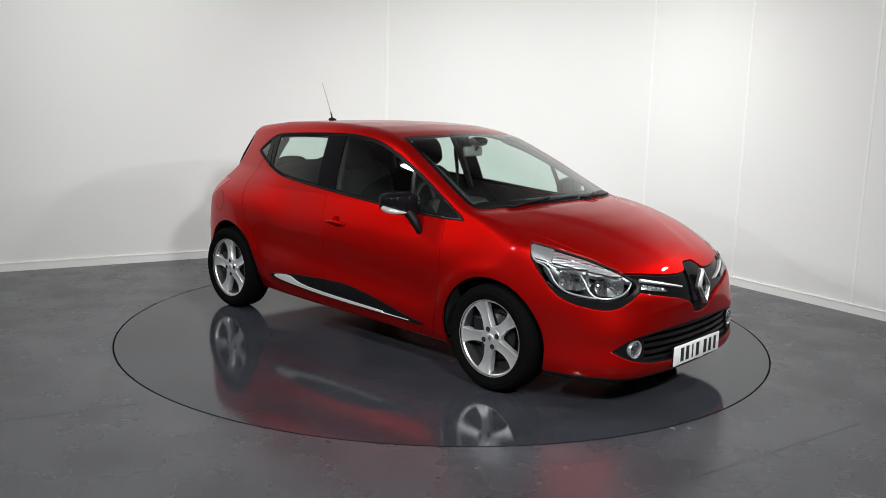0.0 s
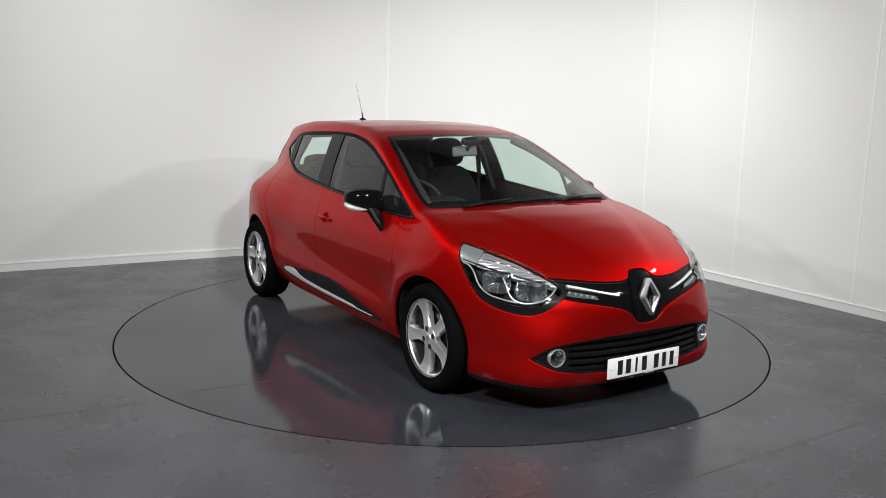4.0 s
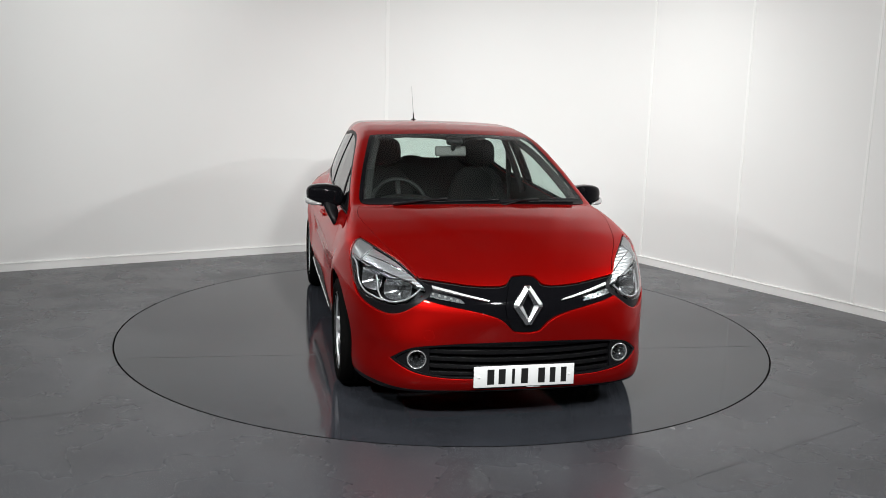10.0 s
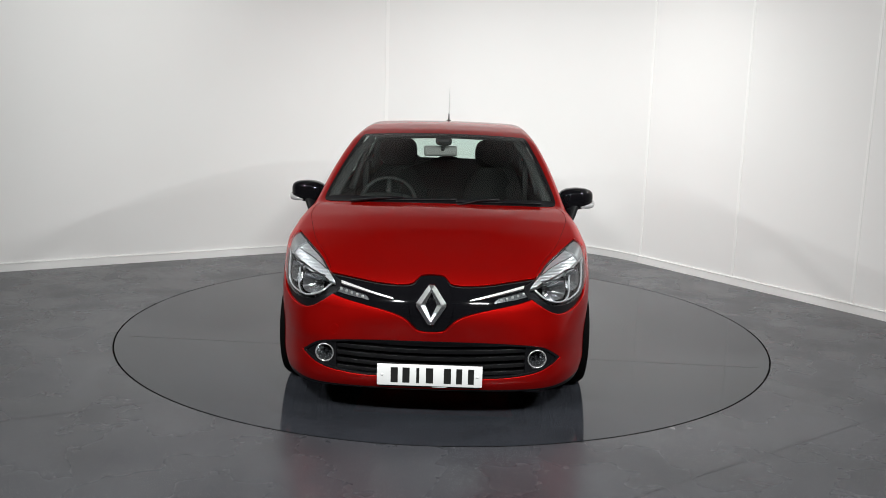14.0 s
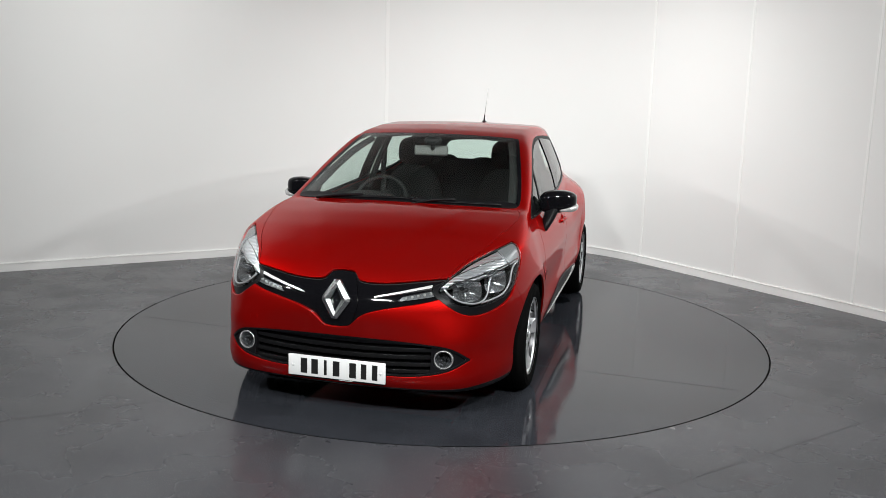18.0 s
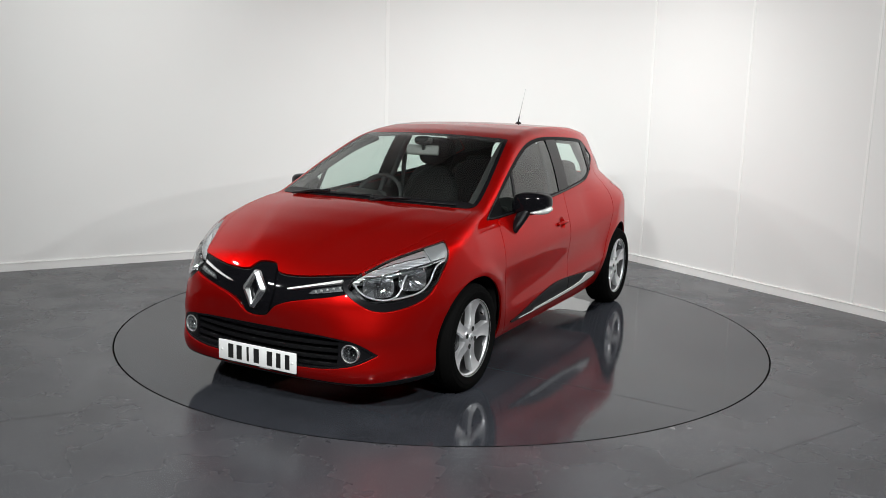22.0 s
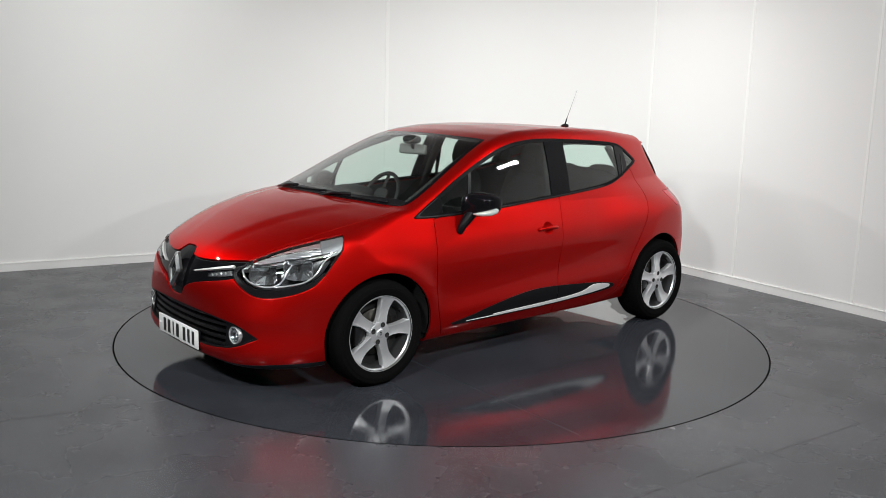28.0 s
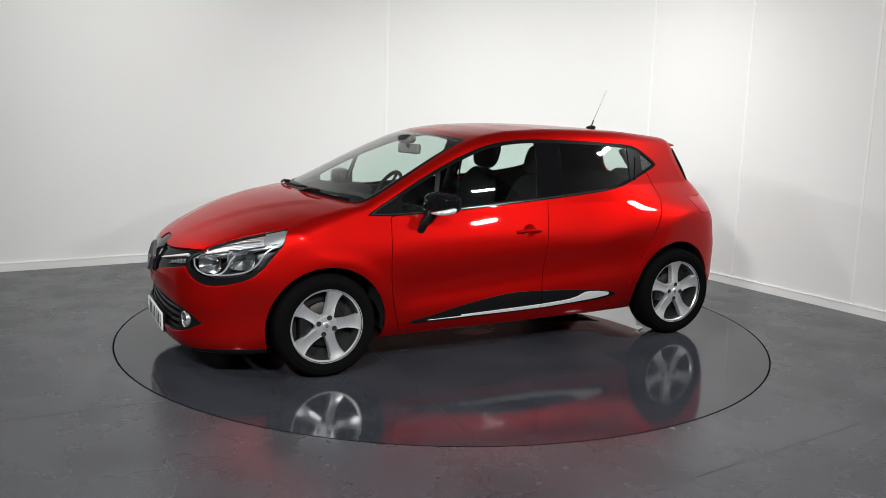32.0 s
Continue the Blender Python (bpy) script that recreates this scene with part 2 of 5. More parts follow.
# floor sheet with a round hole for the turntable
def floor_with_hole():
    n, v, f = 160, [], []
    for i in range(n):
        a = 2 * math.pi * i / n
        v.append((RING * math.cos(a), RING * math.sin(a), 0))
    for i in range(n):
        a = 2 * math.pi * i / n
        v.append((16 * math.cos(a), 16 * math.sin(a), 0))
    for i in range(n):
        v.append((v[i][0], v[i][1], -0.08))
    for i in range(n):
        j = (i + 1) % n
        f += [(i, n + i, n + j, j), (2 * n + i, i, j, 2 * n + j)]
    return tagged(solid("floor", v, f, FLOOR), "speckled dark grey vinyl studio floor", "floor", kind="structure")


floor_with_hole()
# unseen dark sheet added so that the gap round the turntable stays dark
tagged(solid("ground", [(-16, -16, -0.08), (16, -16, -0.08), (16, 16, -0.08), (-16, 16, -0.08)], [(0, 1, 2, 3)], DARK), "dark sheet added below the turntable gap", "ground", kind="structure")
dv, df = [], []
N = 160
for i in range(N):
    a = 2 * math.pi * i / N
    dv.append(((RING - 0.011) * math.cos(a), (RING - 0.011) * math.sin(a), 0.0))
for i in range(N):
    a = 2 * math.pi * i / N
    dv.append(((RING - 0.011) * math.cos(a), (RING - 0.011) * math.sin(a), -0.05))
df = [tuple(range(N)), tuple(range(2 * N - 1, N - 1, -1))] + [(i, N + i, N + (i + 1) % N, (i + 1) % N) for i in range(N)]
# near-flush black ring added in the gap; its colour stands for the shade there
rv_, rf_ = ring_mesh(RING - 0.0105, RING - 0.0005, -0.02, -0.001)
tagged(solid("trim", rv_, rf_, RUBBER), "black ring added for the shade in the turntable gap", "seal", kind="structure")
turntable = tagged(solid("turntable", dv, df, DISC), "round glossy dark grey turntable set in the floor", "turntable")


# sheet joints in the floor, and the one across the turntable
def joint(name, a, b, width, parent=None):
    a, b = Vector(a), Vector(b)
    n = Vector((-(b - a).y, (b - a).x)).normalized() * width / 2
    v = [(p.x, p.y, 0.0008) for p in (a + n, b + n, b - n, a - n)]
    return solid(name, v, [(3, 2, 1, 0)], JOINT, parent)


for a, b in (((-1.46, -1.72), (-6.5, -4.3)), ((-2.0, -4.61), (2.39, -1.64)), ((2.39, -1.64), (4.2, -0.45))):
    tagged(joint("floor_joint", a, b, 0.004), "thin dark joint between floor sheets", "floor joint", kind="structure")
joint("disc_joint", (0.945 + CAR_X, 2.02 + CAR_Y), (0.70 + CAR_X, -2.06 + CAR_Y), 0.003, turntable)


# water that dripped from the car: a puddle, a small pool and drops
def puddle(name, outline, seed, label):
    n = 180
    knots = [Vector((x + CAR_X, y + CAR_Y)) for x, y in outline]
    cen = sum(knots, Vector((0, 0))) / len(knots)
    ring_, inner = [], []
    for i in range(n):
        t = i / n * len(knots)
        k, u = int(t), t - int(t)
        a, b, c, d = (knots[(k + j) % len(knots)] for j in (-1, 0, 1, 2))
        p = 0.5 * (2 * b + (c - a) * u + (2 * a - 5 * b + 4 * c - d) * u * u + (3 * b - a - 3 * c + d) * u ** 3)
        w = 1 + 0.14 * noise.noise(Vector((p.x * 9, p.y * 9, seed))) + 0.07 * noise.noise(Vector((p.x * 30, p.y * 30, seed)))
        q = cen + (p - cen) * w
        ring_.append((q.x, q.y, 0.0004))
        q = cen + (q - cen) * 0.96
        inner.append((q.x, q.y, 0.0018))
    v = ring_ + inner
    f = [(i, (i + 1) % n, n + (i + 1) % n, n + i) for i in range(n)] + [tuple(range(n, 2 * n))]
    return tagged(solid(name, v, f, WATER), label, "puddle")


puddles = [puddle("water_puddle", [(-0.50, 0.0), (-0.92, -0.06), (-1.2, -0.12), (-1.5, 0.02), (-1.48, 0.24), (-1.26, 0.46), (-1.14, 0.70), (-0.97, 0.80), (-0.84, 0.76), (-0.80, 0.60), (-0.66, 0.50), (-0.70, 0.36), (-0.56, 0.24)], 3, "thin clear puddle of water below the car"),
           puddle("water_puddle", [(0.16, 0.26), (0.02, 0.22), (-0.13, 0.30), (-0.05, 0.37), (0.08, 0.35)], 5, "small clear pool of water below the car")]


def drops():
    rng = random.Random(11)
    v, f = [], []
    for k in range(800):
        x = rng.uniform(-0.8, 0.98)
        y = rng.choice((-1, 1)) * (0.28 + 0.10 * x + rng.gauss(0, 0.13)) if k % 3 else rng.uniform(-0.5, 0.6)
        r = rng.uniform(0.002, 0.008) * (1.5 if rng.random() < 0.15 else 1)
        n, base, e = 8, len(v), rng.uniform(0.6, 1.7)
        for h, q in ((0.0002, 1.0), (0.24 * r, 0.82), (0.36 * r, 0.45)):
            v += [(x + CAR_X + r * q * e * math.cos(2 * math.pi * i / n), y + CAR_Y + r * q * math.sin(2 * math.pi * i / n), h) for i in range(n)]
        for lv in range(2):
            f += [(base + lv * n + i, base + lv * n + (i + 1) % n, base + (lv + 1) * n + (i + 1) % n, base + (lv + 1) * n + i) for i in range(n)]
        f.append(tuple(base + 2 * n + i for i in range(n)))
    return tagged(solid("water_drops", v, f, WATER_DROP, None, "", True), "scattered drops of water below the car", "water drops", kind="stuff")


water_drops = drops()
# ---- the car's outer surface: x forward, y to its left, z up, from the middle of the wheelbase ----
def smooth_curve(points, sigma=0.05):
    """A curve through a few knots, rounded off over sigma."""
    k = np.array(points, float)
    k = k[np.argsort(k[:, 0])]
    grid = np.arange(k[0, 0] - 0.5, k[-1, 0] + 0.5, 0.004)
    val = np.interp(grid, k[:, 0], k[:, 1])
    s0 = (k[1, 1] - k[0, 1]) / (k[1, 0] - k[0, 0])
    s1 = (k[-1, 1] - k[-2, 1]) / (k[-1, 0] - k[-2, 0])
    val = np.where(grid < k[0, 0], k[0, 1] + s0 * (grid - k[0, 0]), val)
    val = np.where(grid > k[-1, 0], k[-1, 1] + s1 * (grid - k[-1, 0]), val)
    w = np.arange(-int(3 * sigma / 0.004), int(3 * sigma / 0.004) + 1) * 0.004
    ker = np.exp(-0.5 * (w / sigma) ** 2)
    pad = len(w) // 2
    ext = np.concatenate([val[0] + (val[1] - val[0]) * np.arange(-pad, 0), val, val[-1] + (val[-1] - val[-2]) * np.arange(1, pad + 1)])
    val = np.convolve(ext, ker / ker.sum(), "valid")
    return lambda q: np.interp(q, grid, val)


def smax(a, b, k):
    h = np.clip(0.5 + 0.5 * (a - b) / k, 0, 1)
    return b + (a - b) * h + k * h * (1 - h)


def smin(a, b, k):
    return -smax(-a, -b, k)


def step(q, a, b):
    h = np.clip((q - a) / (b - a), 0, 1)
    return h * h * (3 - 2 * h)


# profile over the bonnet, windscreen and roof along the middle
TOP = smooth_curve([(2.30, 0.56), (2.12, 0.685), (2.0, 0.762), (1.85, 0.842), (1.68, 0.915), (1.5, 0.966), (1.3, 1.0), (1.21, 1.006),
                    (1.0, 1.100), (0.8, 1.195), (0.6, 1.283), (0.42, 1.355), (0.25, 1.398), (0.05, 1.425), (-0.25, 1.438), (-0.6, 1.434), (-0.95, 1.418),
                    (-1.35, 1.377), (-1.62, 1.334), (-1.9, 1.28)], 0.035)
NOSE = smooth_curve([(0.10, 2.04), (0.18, 2.088), (0.235, 2.118), (0.30, 2.102), (0.38, 2.092), (0.46, 2.108), (0.53, 2.130), (0.585, 2.130), (0.64, 2.108), (0.72, 2.07), (0.85, 1.98)], 0.03)
NOSE_PLAN = smooth_curve([(0, 0), (0.15, 0.008), (0.3, 0.03), (0.45, 0.07), (0.56, 0.118), (0.66, 0.195), (0.74, 0.31), (0.80, 0.42), (0.84, 0.53), (0.87, 0.68), (0.9, 1.0)], 0.03)
NOSE_PLAN_LOW = smooth_curve([(0, 0), (0.15, 0.002), (0.3, 0.012), (0.45, 0.032), (0.54, 0.055), (0.62, 0.098), (0.69, 0.175), (0.75, 0.29), (0.80, 0.41), (0.84, 0.53), (0.87, 0.68), (0.9, 1.0)], 0.03)
TAIL = smooth_curve([(0.2, -1.83), (0.35, -1.89), (0.6, -1.90), (0.8, -1.87), (1.0, -1.775), (1.12, -1.678), (1.2, -1.622), (1.27, -1.592), (1.33, -1.592), (1.4, -1.57)], 0.025)
TAIL_PLAN = smooth_curve([(0, 0), (0.3, 0.02), (0.5, 0.05), (0.65, 0.115), (0.75, 0.178), (0.81, 0.275), (0.86, 0.50), (0.9, 0.85)], 0.04)
PLAN = smooth_curve([(-1.9, 0.80), (-1.6, 0.846), (-1.3, 0.864), (-0.9, 0.856), (0.0, 0.848), (0.8, 0.850), (1.28, 0.864), (1.55, 0.862), (1.9, 0.84)], 0.12)
SIDE = smooth_curve([(0.05, -0.13), (0.18, -0.062), (0.26, -0.022), (0.36, -0.006), (0.46, -0.004), (0.6, 0.0), (0.68, -0.002), (0.78, -0.018), (0.88, -0.052), (0.96, -0.08), (1.1, -0.115), (1.5, -0.2)], 0.025)
SCALLOP = smooth_curve([(0.2, 0.0), (0.3, 0.006), (0.38, 0.004), (0.46, -0.014), (0.54, -0.016), (0.66, -0.002), (0.8, 0.0)], 0.025)
CABIN = smooth_curve([(-1.9, 0.47), (-1.6, 0.57), (-1.25, 0.665), (-0.9, 0.725), (-0.5, 0.752), (0.0, 0.762), (0.5, 0.764), (0.9, 0.756), (1.05, 0.752), (1.3, 0.80), (1.6, 0.9)], 0.10)
SILL = smooth_curve([(-1.9, 0.30), (-1.6, 0.26), (-1.0, 0.205), (0.0, 0.195), (0.9, 0.19), (1.5, 0.165), (1.9, 0.165), (2.1, 0.175)], 0.06)


def body_field(x, y, z):
    """Below nought inside the car's skin."""
    y = np.abs(y)
    sweep = x + 0.33 * y * y
    crown = 0.055
    crease = 0.17 + 0.42 * np.clip(2.0 - x, 0, 1.2)
    panel = 0.006 * step(x, 1.1, 1.4) * (1 - step(x, 1.85, 2.05)) * step(crease - y, -0.06, 0.06)
    top = (z - panel - TOP(sweep) + crown * y * y + 0.03 * step(x, 1.05, 1.5) * y ** 4) * 0.93
    door = step(x, -1.1, -0.7) * (1 - step(x, 0.7, 1.0))
    flare = 0.0
    for cx in (1.282, -1.285):
        r = np.sqrt((x - cx) ** 2 + (z - 0.305) ** 2)
        flare = flare + 0.014 * np.exp(-((r - 0.37) / 0.06) ** 2) * step(z, 0.3, 0.5)
    low = PLAN(x) + SIDE(z - 0.13 * step(-x, 0.4, 1.5)) + door * SCALLOP(z - 0.075 * (0.25 - x)) + flare
    up = np.clip((z - 0.95) / 0.46, 0, 1.2)
    shelf = np.clip(1.06 - z, 0, 0.4)
    cabin = CABIN(x) - 0.43 * (z - 0.97) + 0.06 * up * (1 - up) + 1.15 * step(-x, 0.55, 1.6) * shelf ** 2 / (shelf + 0.04)
    side = (y - smin(low, cabin, 0.03 + 0.08 * step(-x, 0.6, 1.3))) * 0.95
    high = step(z, 0.40, 0.58)
    nose = (x - NOSE(z) + NOSE_PLAN(y) * high + NOSE_PLAN_LOW(y) * (1 - high)) * 0.9
    tail = (TAIL(z) + TAIL_PLAN(y) - x) * 0.9
    f = smax(side, top, 0.06 - 0.03 * step(x, 0.0, 0.4) + 0.025 * step(x, 1.05, 1.35))
    f = smax(f, nose, 0.06)
    f = smax(f, tail, 0.10)
    return smax(f, SILL(x) - z, 0.02)


AXIS_Z, AXIS_BACK, AXIS_FRONT = 0.62, -1.35, 1.45


def skin_rays(dx=0.011, cap=120, rows=260):
    """Rays that fan out from a spine inside the car: origins, directions and the grid's shape, for the left half."""
    xs = np.arange(AXIS_BACK, AXIS_FRONT + 1e-6, dx)
    a0 = np.zeros_like(xs)
    al = np.sin(np.linspace(0, math.pi / 2, cap + 1)[1:] * 0.5) / math.sin(math.pi / 4) * math.pi / 2
    px = np.concatenate([np.full(cap, AXIS_BACK), xs, np.full(cap, AXIS_FRONT)])
    pa = np.concatenate([-al[::-1], a0, al])
    ph = np.linspace(-math.pi / 2, math.pi / 2, rows)
    A, B = np.meshgrid(np.arange(len(px)), ph, indexing="ij")
    org = np.stack([px[A], np.zeros_like(B), np.full_like(B, AXIS_Z)], -1).reshape(-1, 3)
    d = np.stack([np.sin(pa[A]), np.cos(pa[A]) * np.cos(B), np.cos(pa[A]) * np.sin(B)], -1).reshape(-1, 3)
    return org, d, A.shape


def hit_skin(org, d, far=2.0):
    lo, hi = np.zeros(len(d)), np.full(len(d), far)
    for _ in range(24):
        mid = (lo + hi) / 2
        q = org + d * mid[:, None]
        inside = body_field(q[:, 0], q[:, 1], q[:, 2]) < 0
        lo, hi = np.where(inside, mid, lo), np.where(inside, hi, mid)
    return org + d * ((lo + hi) / 2)[:, None]


def skin_normals(v, e=0.002):
    g = np.empty_like(v)
    for k in range(3):
        o = np.zeros(3)
        o[k] = e
        g[:, k] = body_field(*(v + o).T) - body_field(*(v - o).T)
    # on the middle plane the normal lies in it
    g[np.abs(v[:, 1]) < 1e-4, 1] = 0
    return g / np.linalg.norm(g, axis=1)[:, None]


def skin_mesh():
    org, d, (m, n) = skin_rays()
    v = hit_skin(org, d)
    v[np.abs(v[:, 1]) < 1e-3, 1] = 0.0
    i = (np.arange(m - 1)[:, None] * n + np.arange(n - 1)[None, :]).ravel()
    tri = np.concatenate([np.stack([i, i + n + 1, i + n], 1), np.stack([i, i + 1, i + n + 1], 1)])
    # drop slivers at the two poles
    p = v[tri]
    area2 = np.linalg.norm(np.cross(p[:, 1] - p[:, 0], p[:, 2] - p[:, 0]), axis=1)
    tri = tri[area2 > 1e-10]
    return v, skin_normals(v), tri


def split_mesh(mesh, g):
    """Cuts a triangle mesh along g = 0: (the piece where g < 0, the piece where g > 0)."""
    v, nrm, tri = mesh
    g = np.where(np.abs(g) < 1e-7, 1e-7, g)
    s = g[tri] > 0
    count = s.sum(1)
    mixed = tri[(count == 1) | (count == 2)]
    keep_in, keep_out = [tri[count == 0]], [tri[count == 3]]
    if len(mixed):
        sm = g[mixed] > 0
        lone = np.where(sm.sum(1) == 1, np.argmax(sm, 1), np.argmin(sm, 1))
        r = np.arange(len(mixed))
        a, b, c = mixed[r, lone], mixed[r, (lone + 1) % 3], mixed[r, (lone + 2) % 3]
        pairs = np.sort(np.concatenate([np.stack([a, b], 1), np.stack([a, c], 1)]), axis=1)
        uniq, inv = np.unique(pairs, axis=0, return_inverse=True)
        inv = inv.reshape(-1)
        w = (g[uniq[:, 0]] / (g[uniq[:, 0]] - g[uniq[:, 1]]))[:, None]
        nv = v[uniq[:, 0]] * (1 - w) + v[uniq[:, 1]] * w
        nn = nrm[uniq[:, 0]] * (1 - w) + nrm[uniq[:, 1]] * w
        nn /= np.linalg.norm(nn, axis=1)[:, None]
        ab, ac = len(v) + inv[:len(mixed)], len(v) + inv[len(mixed):]
        v, nrm = np.concatenate([v, nv]), np.concatenate([nrm, nn])
        tip = np.stack([a, ab, ac], 1)
        rest = np.concatenate([np.stack([ab, b, c], 1), np.stack([ab, c, ac], 1)])
        up = g[a] > 0
        up2 = np.concatenate([up, up])
        keep_out += [tip[up], rest[~up2]]
        keep_in += [tip[~up], rest[up2]]
    return tuple(compact(v, nrm, np.concatenate(k)) for k in (keep_in, keep_out))


def compact(v, nrm, tri):
    used, inv = np.unique(tri, return_inverse=True)
    return v[used], nrm[used], inv.reshape(-1, 3)


def rounded(points, rounds=3):
    """A closed outline with its corners cut round; a doubled point stays a sharper corner."""
    p = np.array(points, float)
    for _ in range(rounds):
        q = np.roll(p, -1, axis=0)
        p = np.stack([p * 0.75 + q * 0.25, p * 0.25 + q * 0.75], 1).reshape(-1, 2)
    return p


def outline_field(u, w, poly):
    """Signed distance to a closed outline in a plane, below nought inside."""
    a, b = poly, np.roll(poly, -1, axis=0)
    best, inside = np.full(len(u), 1e9), np.zeros(len(u), bool)
    near = (u > a[:, 0].min() - 0.1) & (u < a[:, 0].max() + 0.1) & (w > a[:, 1].min() - 0.1) & (w < a[:, 1].max() + 0.1)
    uu, ww = u[near], w[near]
    bb, ii = np.full(len(uu), 1e9), np.zeros(len(uu), bool)
    for (x0, y0), (x1, y1) in zip(a, b):
        dx, dy = x1 - x0, y1 - y0
        t = np.clip(((uu - x0) * dx + (ww - y0) * dy) / (dx * dx + dy * dy + 1e-12), 0, 1)
        bb = np.minimum(bb, (uu - x0 - t * dx) ** 2 + (ww - y0 - t * dy) ** 2)
        if y0 != y1:
            ii ^= ((y0 > ww) != (y1 > ww)) & (uu < (x1 - x0) * (ww - y0) / (y1 - y0) + x0)
    best[near], inside[near] = np.sqrt(bb), ii
    best[~near] = 0.1
    return np.where(inside, -best, best)
# ---- the car ----
car = tagged(new("car"), "shiny metallic red five-door hatchback standing on the turntable", "car")
car.matrix_world = turn_pose(0)


def seat(ob, parent):
    """Hangs a part, built in the car's own coordinates, under the car or under one of its parts."""
    ob.parent = parent
    if parent is car:
        ob.location = (CAR_X, CAR_Y, 0)
    return ob


def skin_object(name, meshes, mat, parent, label="", depth=0.010, lift=0.0, edge=0.0013):
    """One part out of pieces of the skin, with turned-in edges; lift sets it proud of the skin."""
    vs, ns, ts, base = [], [], [], 0
    for v, nrm, tri in meshes:
        if not len(tri):
            continue
        v = v + nrm * lift
        e = np.concatenate([tri[:, [0, 1]], tri[:, [1, 2]], tri[:, [2, 0]]])
        key = np.sort(e, 1)
        uniq, idx, cnt = np.unique(key, axis=0, return_index=True, return_counts=True)
        rim = e[idx[cnt == 1]]
        rim = rim[~((np.abs(v[rim[:, 0], 1]) < 1e-6) & (np.abs(v[rim[:, 1], 1]) < 1e-6))]
        if len(rim) and depth:
            own, inv = np.unique(rim, return_inverse=True)
            inv = inv.reshape(-1, 2)
            n0, k = len(v), len(own)
            # a small rounded edge: out along the skin, then over and in
            along = v[rim[:, 1]] - v[rim[:, 0]]
            out = np.cross(along, nrm[rim[:, 0]])
            acc = np.zeros((k, 3))
            np.add.at(acc, inv[:, 0], out)
            np.add.at(acc, inv[:, 1], out)
            acc /= np.maximum(np.linalg.norm(acc, axis=1), 1e-9)[:, None]
            p, q = v[own], nrm[own]
            c45 = math.sqrt(0.5)
            r1 = p + (acc * c45 - q * (1 - c45)) * edge
            r2 = p + (acc - q) * edge
            r3 = r2 - q * depth
            v2 = np.concatenate([v, r1, r2, r3])
            n45 = (acc + q) * c45
            nn = np.concatenate([nrm, n45, acc, acc])
            a, b = inv[:, 0], inv[:, 1]
            rows_, lows = [], [(rim[:, 0], rim[:, 1]), (n0 + a, n0 + b), (n0 + k + a, n0 + k + b), (n0 + 2 * k + a, n0 + 2 * k + b)]
            for (a0, b0), (a1, b1) in zip(lows[:-1], lows[1:]):
                rows_ += [np.stack([b0, a0, a1], 1), np.stack([b0, a1, b1], 1)]
            v, nrm, tri = v2, nn, np.concatenate([tri] + rows_)
        vs.append(v), ns.append(nrm), ts.append(tri + base)
        base += len(v)
    v, nrm, tri = np.concatenate(vs), np.concatenate(ns), np.concatenate(ts)
    me = bpy.data.meshes.new(name)
    me.vertices.add(len(v))
    me.vertices.foreach_set("co", v.astype(np.float32).ravel())
    me.loops.add(len(tri) * 3)
    me.loops.foreach_set("vertex_index", tri.astype(np.int32).ravel())
    me.polygons.add(len(tri))
    me.polygons.foreach_set("loop_start", np.arange(0, len(tri) * 3, 3, dtype=np.int32))
    me.polygons.foreach_set("loop_total", np.full(len(tri), 3, dtype=np.int32))
    me.polygons.foreach_set("use_smooth", np.ones(len(tri), bool))
    me.update(calc_edges=True)
    me.normals_split_custom_set_from_vertices([tuple(q) for q in nrm])
    me.materials.append(mat)
    ob = new(name, me)
    if label:
        ob["label"] = label
    return seat(ob, parent)


def mirrored(mesh):
    v, nrm, tri = mesh
    return v * [1, -1, 1], nrm * [1, -1, 1], tri[:, ::-1]


def both(mesh):
    return [mesh, mirrored(mesh)]


def pair(name, mesh, mat, parents=None, label="", **k):
    """The part on the left and its twin on the right."""
    ps = parents or (car, car)
    return skin_object(name, [mesh], mat, ps[0], label, **k), skin_object(name, [mirrored(mesh)], mat, ps[1], label, **k)


def take(mesh, field, gap=0.0):
    """(inside, rest) of a piece, with a joint of that width between them."""
    if gap:
        gap = gap * 0.7 + 0.0026  # room for the rounded edges
    inside, rest = split_mesh(mesh, field(mesh[0]) + gap / 2)
    if gap:
        rest = split_mesh(rest, field(rest[0]) - gap / 2)[1]
    return inside, rest


def side_view(poly, rounds=2, ymin=0.3):
    p = rounded(poly, rounds)
    return lambda v: np.where(v[:, 1] > ymin, outline_field(v[:, 0], v[:, 2], p), 0.1)


def front_view(poly, rounds=2, xmin=1.5):
    p = rounded(poly, rounds)
    return lambda v: np.where(v[:, 0] > xmin, outline_field(v[:, 1], v[:, 2], p), 0.1)


def rear_view(poly, rounds=2, xmax=-1.3):
    p = rounded(poly, rounds)
    return lambda v: np.where(v[:, 0] < xmax, outline_field(v[:, 1], v[:, 2], p), 0.1)


def top_view(poly, rounds=2, zmin=0.65):
    p = rounded(poly, rounds)
    return lambda v: np.where(v[:, 2] > zmin, outline_field(v[:, 0], v[:, 1], p), 0.1)


def corner_view(poly, rounds=2, xmin=1.3):
    """Seen from the front corner, across the headlamp: u runs outwards and back, v is the height."""
    p = rounded(poly, rounds)
    return lambda v: np.where((v[:, 0] > xmin) & (v[:, 1] > 0.3), outline_field(0.7 * v[:, 1] - 0.71 * v[:, 0], v[:, 2], p), 0.1)


def inset(field, d):
    return lambda v: field(v) + d


